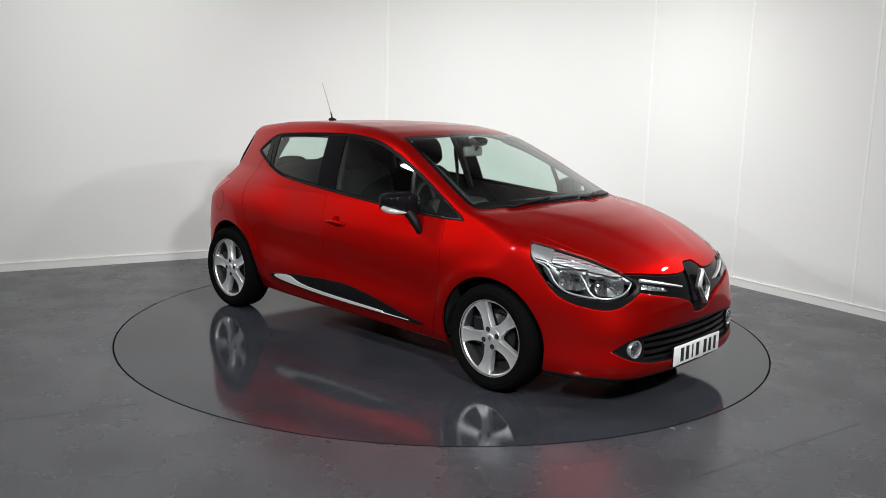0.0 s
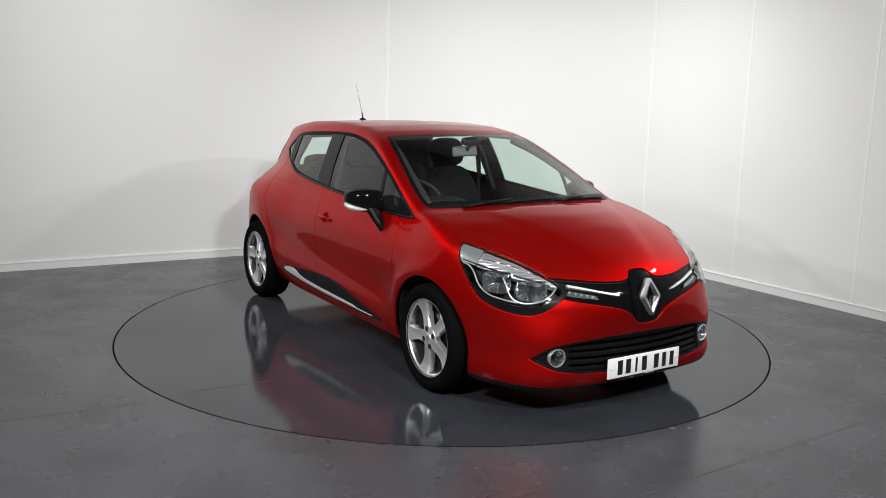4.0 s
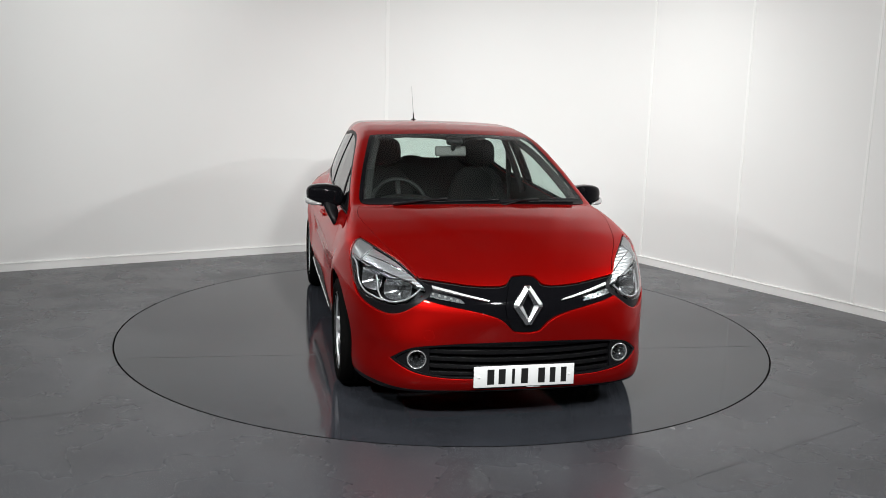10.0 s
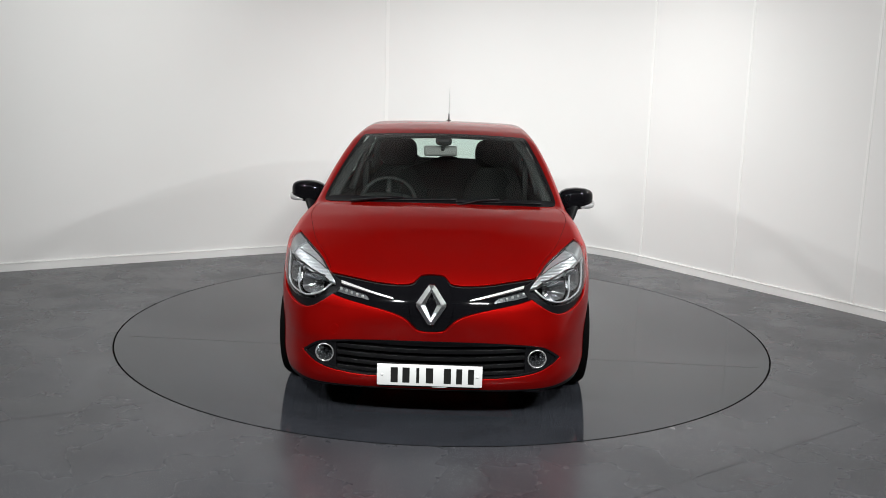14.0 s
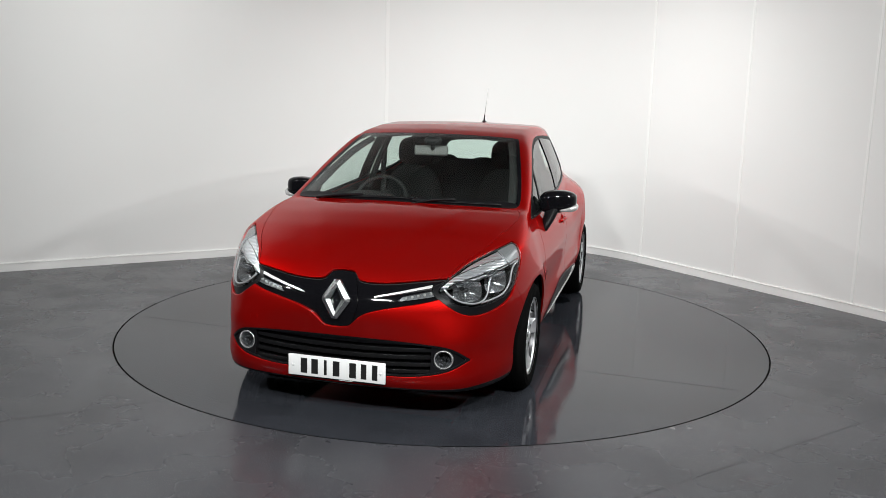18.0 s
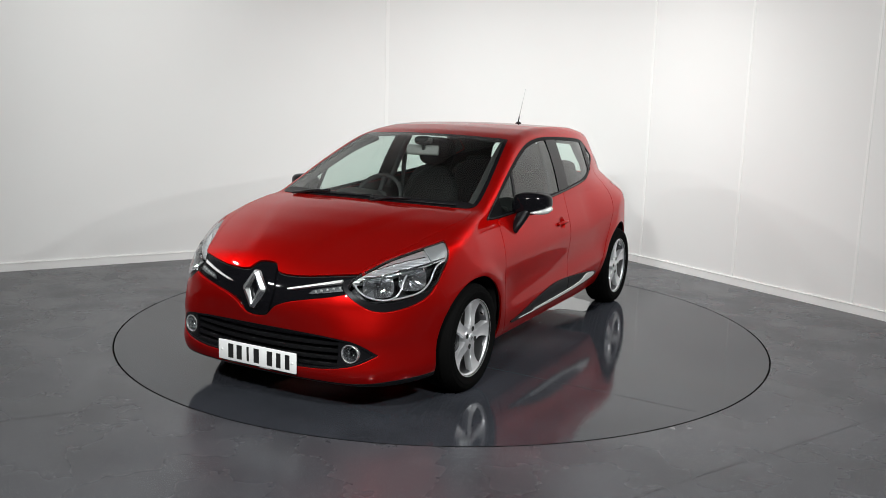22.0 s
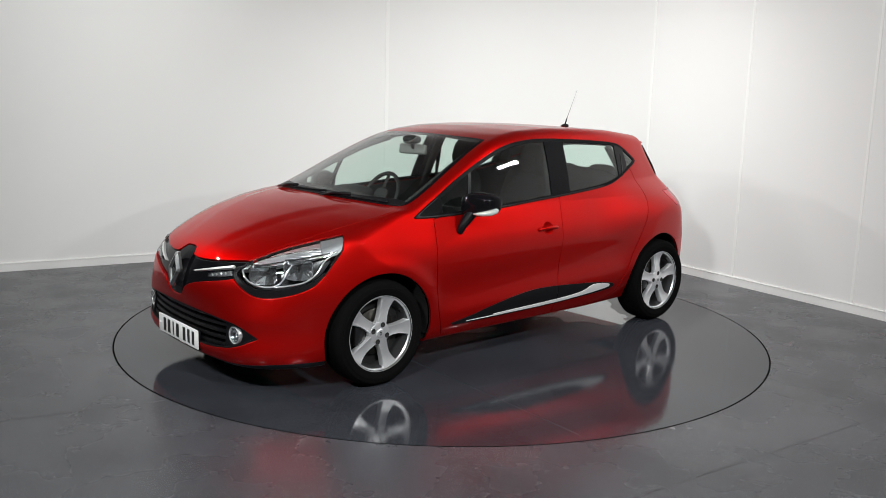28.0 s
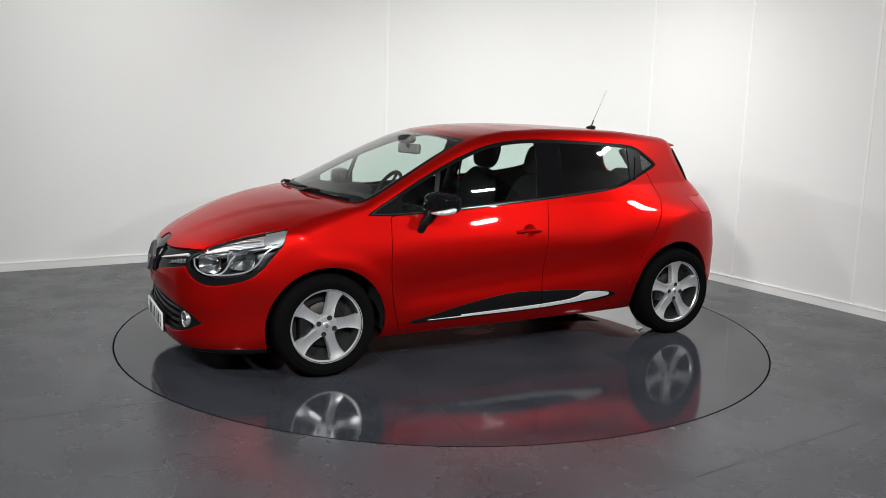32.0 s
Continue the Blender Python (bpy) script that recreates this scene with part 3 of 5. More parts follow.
def below(zf):
    return lambda v: v[:, 2] - zf


# outlines, in metres
ARCHES = [(1.290, 0.292, 0.360), (-1.278, 0.312, 0.355)]
DLO = [(1.03, 0.925), (1.03, 0.925), (0.87, 0.916), (0.43, 0.932), (0.07, 0.959), (-0.25, 0.981), (-0.45, 0.997), (-0.71, 1.017), (-0.90, 1.048),
       (-1.10, 1.118), (-1.27, 1.176), (-1.25, 1.20), (-1.10, 1.302), (-0.98, 1.326), (-0.53, 1.352), (-0.19, 1.362), (0.0, 1.350), (0.19, 1.318), (0.425, 1.233), (0.65, 1.132), (0.85, 1.022)]
SCREEN = [(1.228, 0), (1.21, 0.25), (1.15, 0.46), (1.075, 0.655), (1.02, 0.700), (0.907, 0.690), (0.673, 0.643), (0.45, 0.59), (0.27, 0.548), (0.262, 0.53), (0.30, 0.4), (0.335, 0.2), (0.345, 0), (0.335, -0.2), (1.21, -0.25)]
BONNET = [(1.243, 0), (1.226, 0.25), (1.166, 0.46), (1.072, 0.672), (1.06, 0.70), (1.13, 0.725), (1.21, 0.732), (1.29, 0.729), (1.427, 0.700), (1.63, 0.648), (1.77, 0.575), (1.9, 0.52), (2.0, 0.49), (2.4, 0.49), (2.4, -0.2), (1.243, -0.2)]
HEADLAMP = [(-0.528, 0.872), (-0.528, 0.872), (-0.515, 0.80), (-0.54, 0.758), (-0.58, 0.70), (-0.615, 0.645), (-0.66, 0.602), (-0.76, 0.565), (-0.89, 0.548), (-0.98, 0.562), (-1.05, 0.606), (-1.10, 0.655), (-1.10, 0.70), (-1.04, 0.718), (-0.98, 0.742), (-0.854, 0.794), (-0.70, 0.834)]
LENS = [(-0.528, 0.872), (-0.528, 0.872), (-0.515, 0.806), (-0.555, 0.75), (-0.592, 0.675), (-0.675, 0.627), (-0.785, 0.602), (-0.902, 0.590), (-0.99, 0.606), (-1.05, 0.642), (-1.088, 0.682), (-0.982, 0.742), (-0.854, 0.794), (-0.70, 0.834)]
GRILLE = [(-0.05, 0.752), (0.05, 0.752), (0.072, 0.735), (0.099, 0.706), (0.246, 0.706), (0.398, 0.722), (0.56, 0.735), (0.56, 0.66), (0.451, 0.626), (0.30, 0.600), (0.199, 0.578), (0.127, 0.550), (0.085, 0.505), (0.060, 0.482), (-0.05, 0.480)]
MOUTH = [(-0.2, 0.438), (0.249, 0.438), (0.509, 0.420), (0.585, 0.398), (0.662, 0.335), (0.662, 0.335), (0.568, 0.280), (0.442, 0.257), (0.32, 0.246), (-0.2, 0.246)]
BUMPER = [(1.55, 0.52), (1.565, 0.545), (1.64, 0.66), (1.7, 0.72), (2.0, 0.76), (2.5, 0.76), (2.5, 0.0), (1.3, 0.0), (1.3, 0.3)]
FRONT_DOOR = [(0.87, 0.94), (0.881, 0.862), (0.903, 0.637), (0.885, 0.40), (0.83, 0.212), (0.83, 0.212), (-0.145, 0.212), (-0.145, 0.212), (-0.154, 0.287), (-0.164, 0.453), (-0.211, 0.817), (-0.25, 1.03), (-0.25, 1.03)]
REAR_DOOR = [(-0.25, 1.04), (-0.25, 1.03), (-0.211, 0.817), (-0.164, 0.453), (-0.154, 0.287), (-0.145, 0.212), (-0.145, 0.212), (-0.77, 0.222), (-0.873, 0.405), (-0.93, 0.53), (-0.998, 0.633), (-1.065, 0.747), (-1.15, 0.876), (-1.20, 0.965), (-1.18, 1.06), (-1.14, 1.14), (-1.0, 1.16)]
TRIM = [(0.83, 0.276), (0.83, 0.276), (0.73, 0.272), (0.3, 0.275), (-0.151, 0.283), (-0.442, 0.298), (-0.717, 0.314), (-0.775, 0.345), (-0.65, 0.366), (-0.525, 0.380), (-0.28, 0.396), (-0.04, 0.406), (0.127, 0.400), (0.411, 0.356), (0.65, 0.300)]
CHROME_BAR = [(0.79, 0.284), (0.79, 0.284), (0.3, 0.299), (-0.147, 0.311), (-0.42, 0.330), (-0.50, 0.372), (-0.62, 0.366), (-0.725, 0.346), (-0.64, 0.326), (-0.42, 0.309), (-0.149, 0.292), (0.3, 0.284)]
TAIL_LAMP = [(-1.475, 0.958), (-1.475, 0.958), (-1.56, 0.956), (-1.65, 0.962), (-2.0, 0.97), (-2.0, 0.845), (-1.6, 0.852), (-1.535, 0.846), (-1.49, 0.90)]
REAR_WINDOW = [(-0.2, 1.262), (0.34, 1.255), (0.43, 1.23), (0.49, 1.08), (0.48, 1.03), (0.40, 1.015), (-0.2, 1.01)]

skin = skin_mesh()
rest = skin
for cx, cz, r in ARCHES:
    rest = split_mesh(rest, np.where(rest[0][:, 1] > 0.45, np.hypot(rest[0][:, 0] - cx, rest[0][:, 2] - cz) - r, 0.1))[1]
screen, rest = take(rest, top_view(SCREEN, 2, 0.95), 0.0005)
screen_glass, screen_band = take(screen, inset(top_view(SCREEN, 2, 0.95), 0.022))
dlo, rest = take(rest, side_view(DLO, 2), 0.0005)
rear_glass, rest = take(rest, rear_view(REAR_WINDOW), 0.002)
shell_source = rest
lamp_all, rest = take(rest, corner_view(HEADLAMP, 2), 0.004)
tail_lamp, rest = take(rest, side_view(TAIL_LAMP, 2, 0.45), 0.002)
grille_band, rest = take(rest, front_view(GRILLE, 2, 1.75), 0.004)
mouth, rest = take(rest, front_view(MOUTH, 2, 1.7), 0.0)
lip, rest = take(rest, lambda v: np.where(v[:, 0] > 1.5, v[:, 2] - 0.196 + 0.012 * np.clip(v[:, 0] - 1.9, 0, 1) * 4, 0.1), 0.003)
bonnet, rest = take(rest, top_view(BONNET, 2, 0.66), 0.0025)
bumper, rest = take(rest, side_view(BUMPER, 1, -1.0), 0.001)
front_door, rest = take(rest, side_view(FRONT_DOOR, 2), 0.006)
rear_door, rest = take(rest, side_view(REAR_DOOR, 2), 0.006)
roof, rest = take(rest, top_view([(0.4, -0.2), (0.4, 0.40), (0.24, 0.535), (0.0, 0.545), (-0.6, 0.535), (-1.2, 0.485), (-1.56, 0.42), (-1.58, 0), (-1.58, -0.2)], 1, 1.27))
tailgate, rest = take(rest, lambda v: np.maximum.reduce([v[:, 0] + 1.62, 0.62 - v[:, 2], v[:, 1] - 0.50]), 0.004)
rear_bumper, rest = take(rest, lambda v: np.maximum(v[:, 0] + 1.5 + 0.25 * (0.6 - v[:, 2]), v[:, 2] - 0.60), 0.001)
wing, body_side = take(rest, lambda v: np.where(v[:, 2] < 1.0, 0.86 - v[:, 0], 0.1) + 0 * v[:, 0], 0.0)

skin_object("bonnet", both(bonnet), PAINT, car, "glossy red bonnet")
TOW_Y, TOW_Z = 0.478, 0.472
tow, bumper_right = take(bumper, lambda v: np.where(v[:, 0] > 1.8, np.hypot(v[:, 1] - TOW_Y, v[:, 2] - TOW_Z) - 0.026, 0.1), 0.0006)
front_bumper = skin_object("front_bumper", [bumper, mirrored(bumper_right)], PAINT, car, depth=0.026, edge=0.005)
skin_object("tow_cover", [mirrored(tow)], PAINT, front_bumper, "round body-coloured towing eye cover")
skin_object("front_lip", both(lip), TRIM_BLACK, front_bumper, "matt black lower lip")
skin_object("roof", both(roof), PAINT, car, depth=0.0)
skin_object("tailgate", both(tailgate), PAINT, car)
skin_object("rear_bumper", both(rear_bumper), PAINT, car)
pair("front_wing", wing, PAINT)
skin_object("body_side", [body_side], PAINT, car)
flap, right_side = take(body_side, lambda v: np.where(v[:, 1] > 0.4, np.hypot(v[:, 0] + 1.44, v[:, 2] - 0.80) - 0.075, 0.1), 0.004)
right_body = skin_object("body_side", [mirrored(right_side)], PAINT, car)
skin_object("fuel_flap", [mirrored(flap)], PAINT, right_body)
CUP_X, CUP_Z, CUP_R = -0.068, 0.793, 0.041
cup, front_door = take(front_door, lambda v: np.where(v[:, 1] > 0.3, np.hypot((v[:, 0] - CUP_X) / 1.15, v[:, 2] - CUP_Z) - CUP_R, 0.1))
doors = pair("front_door", front_door, PAINT)
back_doors = pair("rear_door", rear_door, PAINT)
skin_object("windscreen", both(screen_glass), GLASS, car, "tinted windscreen", depth=0.004, edge=0.0005)
windscreen = bpy.data.objects["windscreen"]
windscreen.visible_shadow = False
skin_object("windscreen_seal", both(screen_band), GLOSS_BLACK, windscreen, "black glass border", depth=0.006)
skin_object("rear_window", both(rear_glass), GLASS, car, "heated rear window", depth=0.004, edge=0.0005).visible_shadow = False

# side windows: glass inside a gloss black frame
dlo_field = side_view(DLO, 2)
B_PILLAR = [(-0.150, 0.90), (-0.150, 0.90), (-0.226, 1.40), (-0.226, 1.40), (-0.415, 1.40), (-0.415, 1.40), (-0.335, 0.90), (-0.335, 0.90)]
SAIL = [(0.79, 0.8), (0.79, 0.8), (0.80, 1.10), (0.80, 1.10), (1.2, 1.1), (1.2, 0.8)]
QUARTER_BAR = [(0.612, 0.9), (0.612, 0.9), (0.52, 1.25), (0.52, 1.25), (0.495, 1.25), (0.495, 1.25), (0.587, 0.9), (0.587, 0.9)]
REAR_BAR = [(-1.01, 1.36), (-1.01, 1.36), (-0.955, 1.03), (-0.955, 1.03), (-1.07, 1.03), (-1.105, 1.14), (-1.115, 1.36), (-1.115, 1.36)]
glass_all, frame_ring = take(dlo, inset(dlo_field, 0.021))
bars = []
for outline in (B_PILLAR, SAIL, QUARTER_BAR, REAR_BAR):
    bar, glass_all = take(glass_all, side_view(outline, 1))
    bars.append(bar)
quarter_glass, g = take(glass_all, lambda v: 0.55 - v[:, 0])
front_glass, g = take(g, lambda v: -0.28 - v[:, 0])
door_glass, tail_glass = take(g, lambda v: -1.06 - v[:, 0])
for name, piece, parents in (("front_quarter_glass", quarter_glass, doors), ("door_glass", front_glass, doors), ("door_glass", door_glass, back_doors), ("rear_quarter_glass", tail_glass, None)):
    for ob in pair(name, piece, GLASS, parents, "tinted side glass", depth=0.003, lift=-0.004, edge=0.0005):
        ob.visible_shadow = False
frame_front, fr = take(frame_ring, lambda v: -0.28 - v[:, 0])
pair("window_frame", frame_front, MATT_BLACK, doors, "black window surround", depth=0.006)
pair("window_frame", fr, MATT_BLACK, back_doors, "black window surround", depth=0.006)
pair("door_pillar", bars[0], GLOSS_BLACK, None, "gloss black centre pillar", lift=0.001)
pair("mirror_sail", bars[1], MATT_BLACK, doors, "black mirror triangle", lift=0.001)
pair("window_divider", bars[2], TRIM_BLACK, doors, lift=0.001)
pair("window_divider", bars[3], TRIM_BLACK, back_doors, lift=0.001)
# glossy seal along the foot of the glass
bead = take(take(take(frame_ring, inset(dlo_field, 0.006))[0], inset(dlo_field, 0.011))[1], lambda v: v[:, 2] - 1.03 - 0.35 * np.clip(-0.85 - v[:, 0], 0, 1))[0]
bead_front, bead_rear = take(bead, lambda v: -0.28 - v[:, 0])
pair("waist_seal", bead_front, SEAL, doors, "satin dark grey waist seal", lift=0.002, depth=0.004)
pair("waist_seal", bead_rear, SEAL, back_doors, "satin dark grey waist seal", lift=0.002, depth=0.004)

# black sill mouldings with a chrome bar, one piece to each door
for door_piece, doors_pair in ((front_door, doors), (rear_door, back_doors)):
    black = take(door_piece, side_view(TRIM, 2))[0]
    mould = pair("door_moulding", black, TRIM_BLACK, doors_pair, "black lower door moulding", lift=0.007, depth=0.009)
    bar = take(black, side_view(CHROME_BAR, 2))[0]
    pair("chrome_strip", bar, BRUSHED, mould, "brushed chrome strip", lift=0.012, depth=0.006)

# dark inner skin behind the joints, open where the glass, lamps and mouth are
shell = take(take(shell_source, corner_view(HEADLAMP, 2))[1], front_view(MOUTH, 2, 1.7))[1]
skin_object("inner_body", both(shell), DARK, car, "dark inner bodywork", depth=0.0, lift=-0.018)

# grille: gloss black band, chrome blades, lower mouth with slats
band = skin_object("upper_grille", both(grille_band), GLOSS_BLACK, car, "gloss black upper grille band", lift=-0.016, depth=0.02)
BLADE = [(0.185, 0.640), (0.185, 0.646), (0.30, 0.670), (0.43, 0.698), (0.505, 0.711), (0.505, 0.711), (0.505, 0.701), (0.505, 0.701), (0.43, 0.688), (0.30, 0.6625)]
pair("chrome_blade", take(grille_band, front_view(BLADE, 1, 1.7))[0], BRUSHED, (band, band), "slim chrome blade", lift=0.002, depth=0.016)
DRL = [(0.305, 0.630), (0.305, 0.630), (0.325, 0.652), (0.325, 0.652), (0.43, 0.674), (0.488, 0.686), (0.488, 0.686), (0.482, 0.658), (0.482, 0.658), (0.42, 0.646)]
drl = pair("running_light", take(grille_band, front_view(DRL, 1, 1.7))[0], CLEAR, (band, band), "clear daytime running light", lift=-0.002, depth=0.01)
pair("reflector", take(grille_band, front_view(DRL, 1, 1.7))[0], DRL_BASE, drl, lift=-0.010, depth=0.0)

# dark sheet set back in the mouth stands for the shade inside
mouth_back = skin_object("lower_grille", both(mouth), DARK, car, "dark sheet for the shade in the lower grille opening", lift=-0.075, depth=0.0)
skin_object("grille_frame", both(take(mouth, inset(front_view(MOUTH, 2, 1.7), 0.012))[1]), TRIM_BLACK, mouth_back, lift=-0.002, depth=0.07)
mouth_in = take(mouth, inset(front_view(MOUTH, 2, 1.7), 0.012))[0]
FOG_Y, FOG_Z = 0.530, 0.342
pod, slat_area = take(mouth_in, lambda v: 0.475 - v[:, 1])
for z0 in (0.408, 0.374, 0.340, 0.306, 0.272):
    strip_piece = take(slat_area, lambda v: np.abs(v[:, 2] - z0 - 0.05 * v[:, 1] ** 2) - 0.0075)[0]
    skin_object("grille_slat", both(strip_piece), SLAT, mouth_back, lift=-0.022, depth=0.05, edge=0.002)
hole = lambda v: np.hypot(v[:, 1] - FOG_Y, v[:, 2] - FOG_Z) - 0.047
pods = pair("fog_lamp_housing", take(pod, hole)[1], TRIM_BLACK, (mouth_back, mouth_back), "black fog lamp surround", lift=-0.012, depth=0.03)

# hollow behind each door handle
cv_, cn_, ct_ = cup
deep = np.clip(1 - (np.hypot((cv_[:, 0] - CUP_X) / 1.15, cv_[:, 2] - CUP_Z) / CUP_R) ** 2, 0, 1)
cv2 = cv_ - cn_ * (0.0155 * deep)[:, None]
for s_, door in ((1, doors[0]), (-1, doors[1])):
    me_v = cv2 * [1, s_, 1]
    seat(solid("handle_cup", me_v.tolist(), (ct_ if s_ > 0 else ct_[:, ::-1]).tolist(), PAINT, None, "finger recess behind the handle", True), door)

# raised gloss shield round the emblem
SHIELD = [(-0.05, 0.757), (0.045, 0.757), (0.070, 0.735), (0.098, 0.66), (0.110, 0.60), (0.080, 0.510), (0.052, 0.486), (-0.05, 0.486)]
skin_object("emblem_shield", both(take(grille_band, front_view(SHIELD, 1, 1.75))[0]), GLOSS_BLACK, band, "raised gloss black emblem shield", lift=-0.005, depth=0.012)
# ---- solid parts of the car ----
def mesh_part(name, verts, faces, mat, parent, label="", smooth=True):
    ob = solid(name, verts, faces, mat, None, label, smooth)
    return seat(ob, parent)


def bm_part(name, bm, mat, parent, label="", smooth=True):
    ob = part(name, bm, mat, None, label, smooth)
    return seat(ob, parent)


def sharp(ob, degrees=35):
    """Smooth shading that breaks at hard edges."""
    ob.data.set_sharp_from_angle(angle=radians(degrees))
    return ob


def lathe(profile, n=72):
    """Rings round the y axis from (radius, y) pairs."""
    m = len(profile)
    v = [(r * math.cos(2 * math.pi * i / n), y, r * math.sin(2 * math.pi * i / n)) for i in range(n) for r, y in profile]
    f = [(i * m + k, ((i + 1) % n) * m + k, ((i + 1) % n) * m + k + 1, i * m + k + 1) for i in range(n) for k in range(m - 1)]
    return v, f


def tube(points, radius, n=10, flat=1.0):
    """A rod along a row of places; flat squashes it."""
    pts = [Vector(p) for p in points]
    v, f = [], []
    for i, p in enumerate(pts):
        d = (pts[min(i + 1, len(pts) - 1)] - pts[max(i - 1, 0)]).normalized()
        a = d.cross(Vector((0, 0, 1)))
        a = a.normalized() if a.length > 1e-3 else Vector((1, 0, 0))
        b = a.cross(d)
        r = radius[i] if isinstance(radius, (list, tuple)) else radius
        v += [p + a * (r * math.cos(2 * math.pi * k / n)) + b * (r * flat * math.sin(2 * math.pi * k / n)) for k in range(n)]
    for i in range(len(pts) - 1):
        f += [(i * n + k, i * n + (k + 1) % n, (i + 1) * n + (k + 1) % n, (i + 1) * n + k) for k in range(n)]
    f += [tuple(range(n))[::-1], tuple(range((len(pts) - 1) * n, len(pts) * n))]
    return v, f


def curve_points(points, n=8):
    """A smooth row of places through a few knots."""
    p = [Vector(q) for q in points]
    out = []
    for i in range(len(p) - 1):
        a, b, c, d = p[max(i - 1, 0)], p[i], p[i + 1], p[min(i + 2, len(p) - 1)]
        for k in range(n):
            t = k / n
            out.append(0.5 * ((2 * b) + (c - a) * t + (2 * a - 5 * b + 4 * c - d) * t * t + (3 * b - a - 3 * c + d) * t ** 3))
    return out + [p[-1]]


def box_bm(size, centre, bevel=0.01, turn=None, segments=3):
    bm = bmesh.new()
    bmesh.ops.create_cube(bm, size=1)
    bmesh.ops.scale(bm, vec=size, verts=bm.verts)
    if bevel:
        bmesh.ops.bevel(bm, geom=bm.edges[:], offset=bevel, segments=segments, affect="EDGES", profile=0.5)
    if turn is not None:
        bmesh.ops.transform(bm, matrix=turn, verts=bm.verts)
    bmesh.ops.translate(bm, vec=centre, verts=bm.verts)
    return bm


def blob(size, centre, power=2.6, n=24, m=16, shape=None):
    """A rounded box with soft shoulders; shape may bend it."""
    v, f = [], []
    e = 2 / power
    cp = lambda q: math.copysign(abs(q) ** e, q)
    for j in range(m + 1):
        a = -math.pi / 2 + math.pi * j / m
        for i in range(n):
            b = 2 * math.pi * i / n
            x, y, z = cp(math.cos(a)) * cp(math.cos(b)), cp(math.cos(a)) * cp(math.sin(b)), cp(math.sin(a))
            p = Vector((x * size[0] / 2, y * size[1] / 2, z * size[2] / 2))
            v.append((shape(p) if shape else p) + Vector(centre))
    f = [(j * n + i, j * n + (i + 1) % n, (j + 1) * n + (i + 1) % n, (j + 1) * n + i) for j in range(m) for i in range(n)]
    return v, f


def on_skin(u, w, view="corner"):
    """The place on the skin behind a point of one of the flat views (left half)."""
    if view == "corner":
        base, d = np.array([-0.71 * u, 0.7 * u, w]), np.array([0.7, 0.71, 0.0])
    elif view == "front":
        base, d = np.array([0.0, u, w]), np.array([1.0, 0, 0])
    else:
        base, d = np.array([u, 0.0, w]), np.array([0, 1.0, 0])
    s = np.linspace(4.0 if view == "front" else 2.2, 0.0, 1600)
    q = base + d * s[:, None]
    k = int(np.argmax(body_field(q[:, 0], q[:, 1], q[:, 2]) < 0))
    return Vector(q[k]), Vector(skin_normals(q[k:k + 1])[0])


def flip(p):
    return Vector((p[0], -p[1], p[2]))


# ---- wheels ----
TYRE = [(0.212, -0.085), (0.222, -0.094), (0.245, -0.099), (0.270, -0.098), (0.290, -0.088), (0.300, -0.074), (0.304, -0.05),
        (0.3045, -0.031), (0.299, -0.030), (0.299, -0.026), (0.305, -0.025), (0.3055, -0.003), (0.300, -0.002), (0.300, 0.002), (0.3055, 0.003), (0.305, 0.025), (0.299, 0.026), (0.299, 0.030), (0.3045, 0.031),
        (0.304, 0.05), (0.300, 0.074), (0.290, 0.088), (0.284, 0.0925), (0.2825, 0.0955), (0.279, 0.0965), (0.270, 0.098), (0.262, 0.0985), (0.260, 0.1005), (0.247, 0.1005), (0.245, 0.0990), (0.232, 0.098), (0.222, 0.094), (0.212, 0.085)]
BARREL = [(0.214, 0.090), (0.2185, 0.0905), (0.2190, 0.086), (0.216, 0.0825), (0.208, 0.081), (0.203, 0.074), (0.197, 0.050), (0.190, -0.02), (0.196, -0.07), (0.214, -0.088)]
SPOKE = [(0.035, 0.030, 0.074), (0.06, 0.033, 0.075), (0.08, 0.0315, 0.073), (0.10, 0.0300, 0.070), (0.12, 0.0305, 0.068), (0.14, 0.0325, 0.0675), (0.16, 0.036, 0.069), (0.18, 0.0415, 0.073), (0.197, 0.0485, 0.0785), (0.205, 0.0530, 0.081), (0.210, 0.054, 0.079)]


def spoke_mesh():
    """One flared spoke along +x with a raised rim to each edge and a hollow face."""
    v, f = [], []
    for r, w, y in SPOKE:
        row = [(-w, y - 0.036), (-w, y - 0.010), (-w * 0.84, y - 0.0005), (-w * 0.76, y - 0.0015), (0, y - 0.003), (w * 0.76, y - 0.0015), (w * 0.84, y - 0.0005), (w, y - 0.010), (w, y - 0.036)]
        v += [(r, b, a) for a, b in row]
    k = 9
    for i in range(len(SPOKE) - 1):
        f += [(i * k + j, (i + 1) * k + j, (i + 1) * k + j + 1, i * k + j + 1) for j in range(k - 1)]
        f.append((i * k + 8, (i + 1) * k + 8, (i + 1) * k, i * k))
    return v, [q[::-1] for q in f]


def rim_mesh(phase):
    v, f = lathe(BARREL[:6], 96)
    sv, sf = spoke_mesh()
    for s in range(5):
        a = radians(phase + 72 * s)
        c, n = (math.cos(a), math.sin(a)), len(v)
        v += [(x * c[0] - z * c[1], y, x * c[1] + z * c[0]) for x, y, z in sv]
        f += [tuple(i + n for i in q) for q in sf]
    hv, hf = lathe([(0.0, 0.0765), (0.030, 0.0765), (0.052, 0.0762), (0.063, 0.0740), (0.068, 0.067), (0.069, 0.04)], 60)
    n = len(v)
    return v + hv, f + [tuple(i + n for i in q) for q in hf]


def disc_mesh():
    return lathe([(0.02, 0.02), (0.13, 0.02), (0.132, 0.018), (0.132, 0.0)], 48)


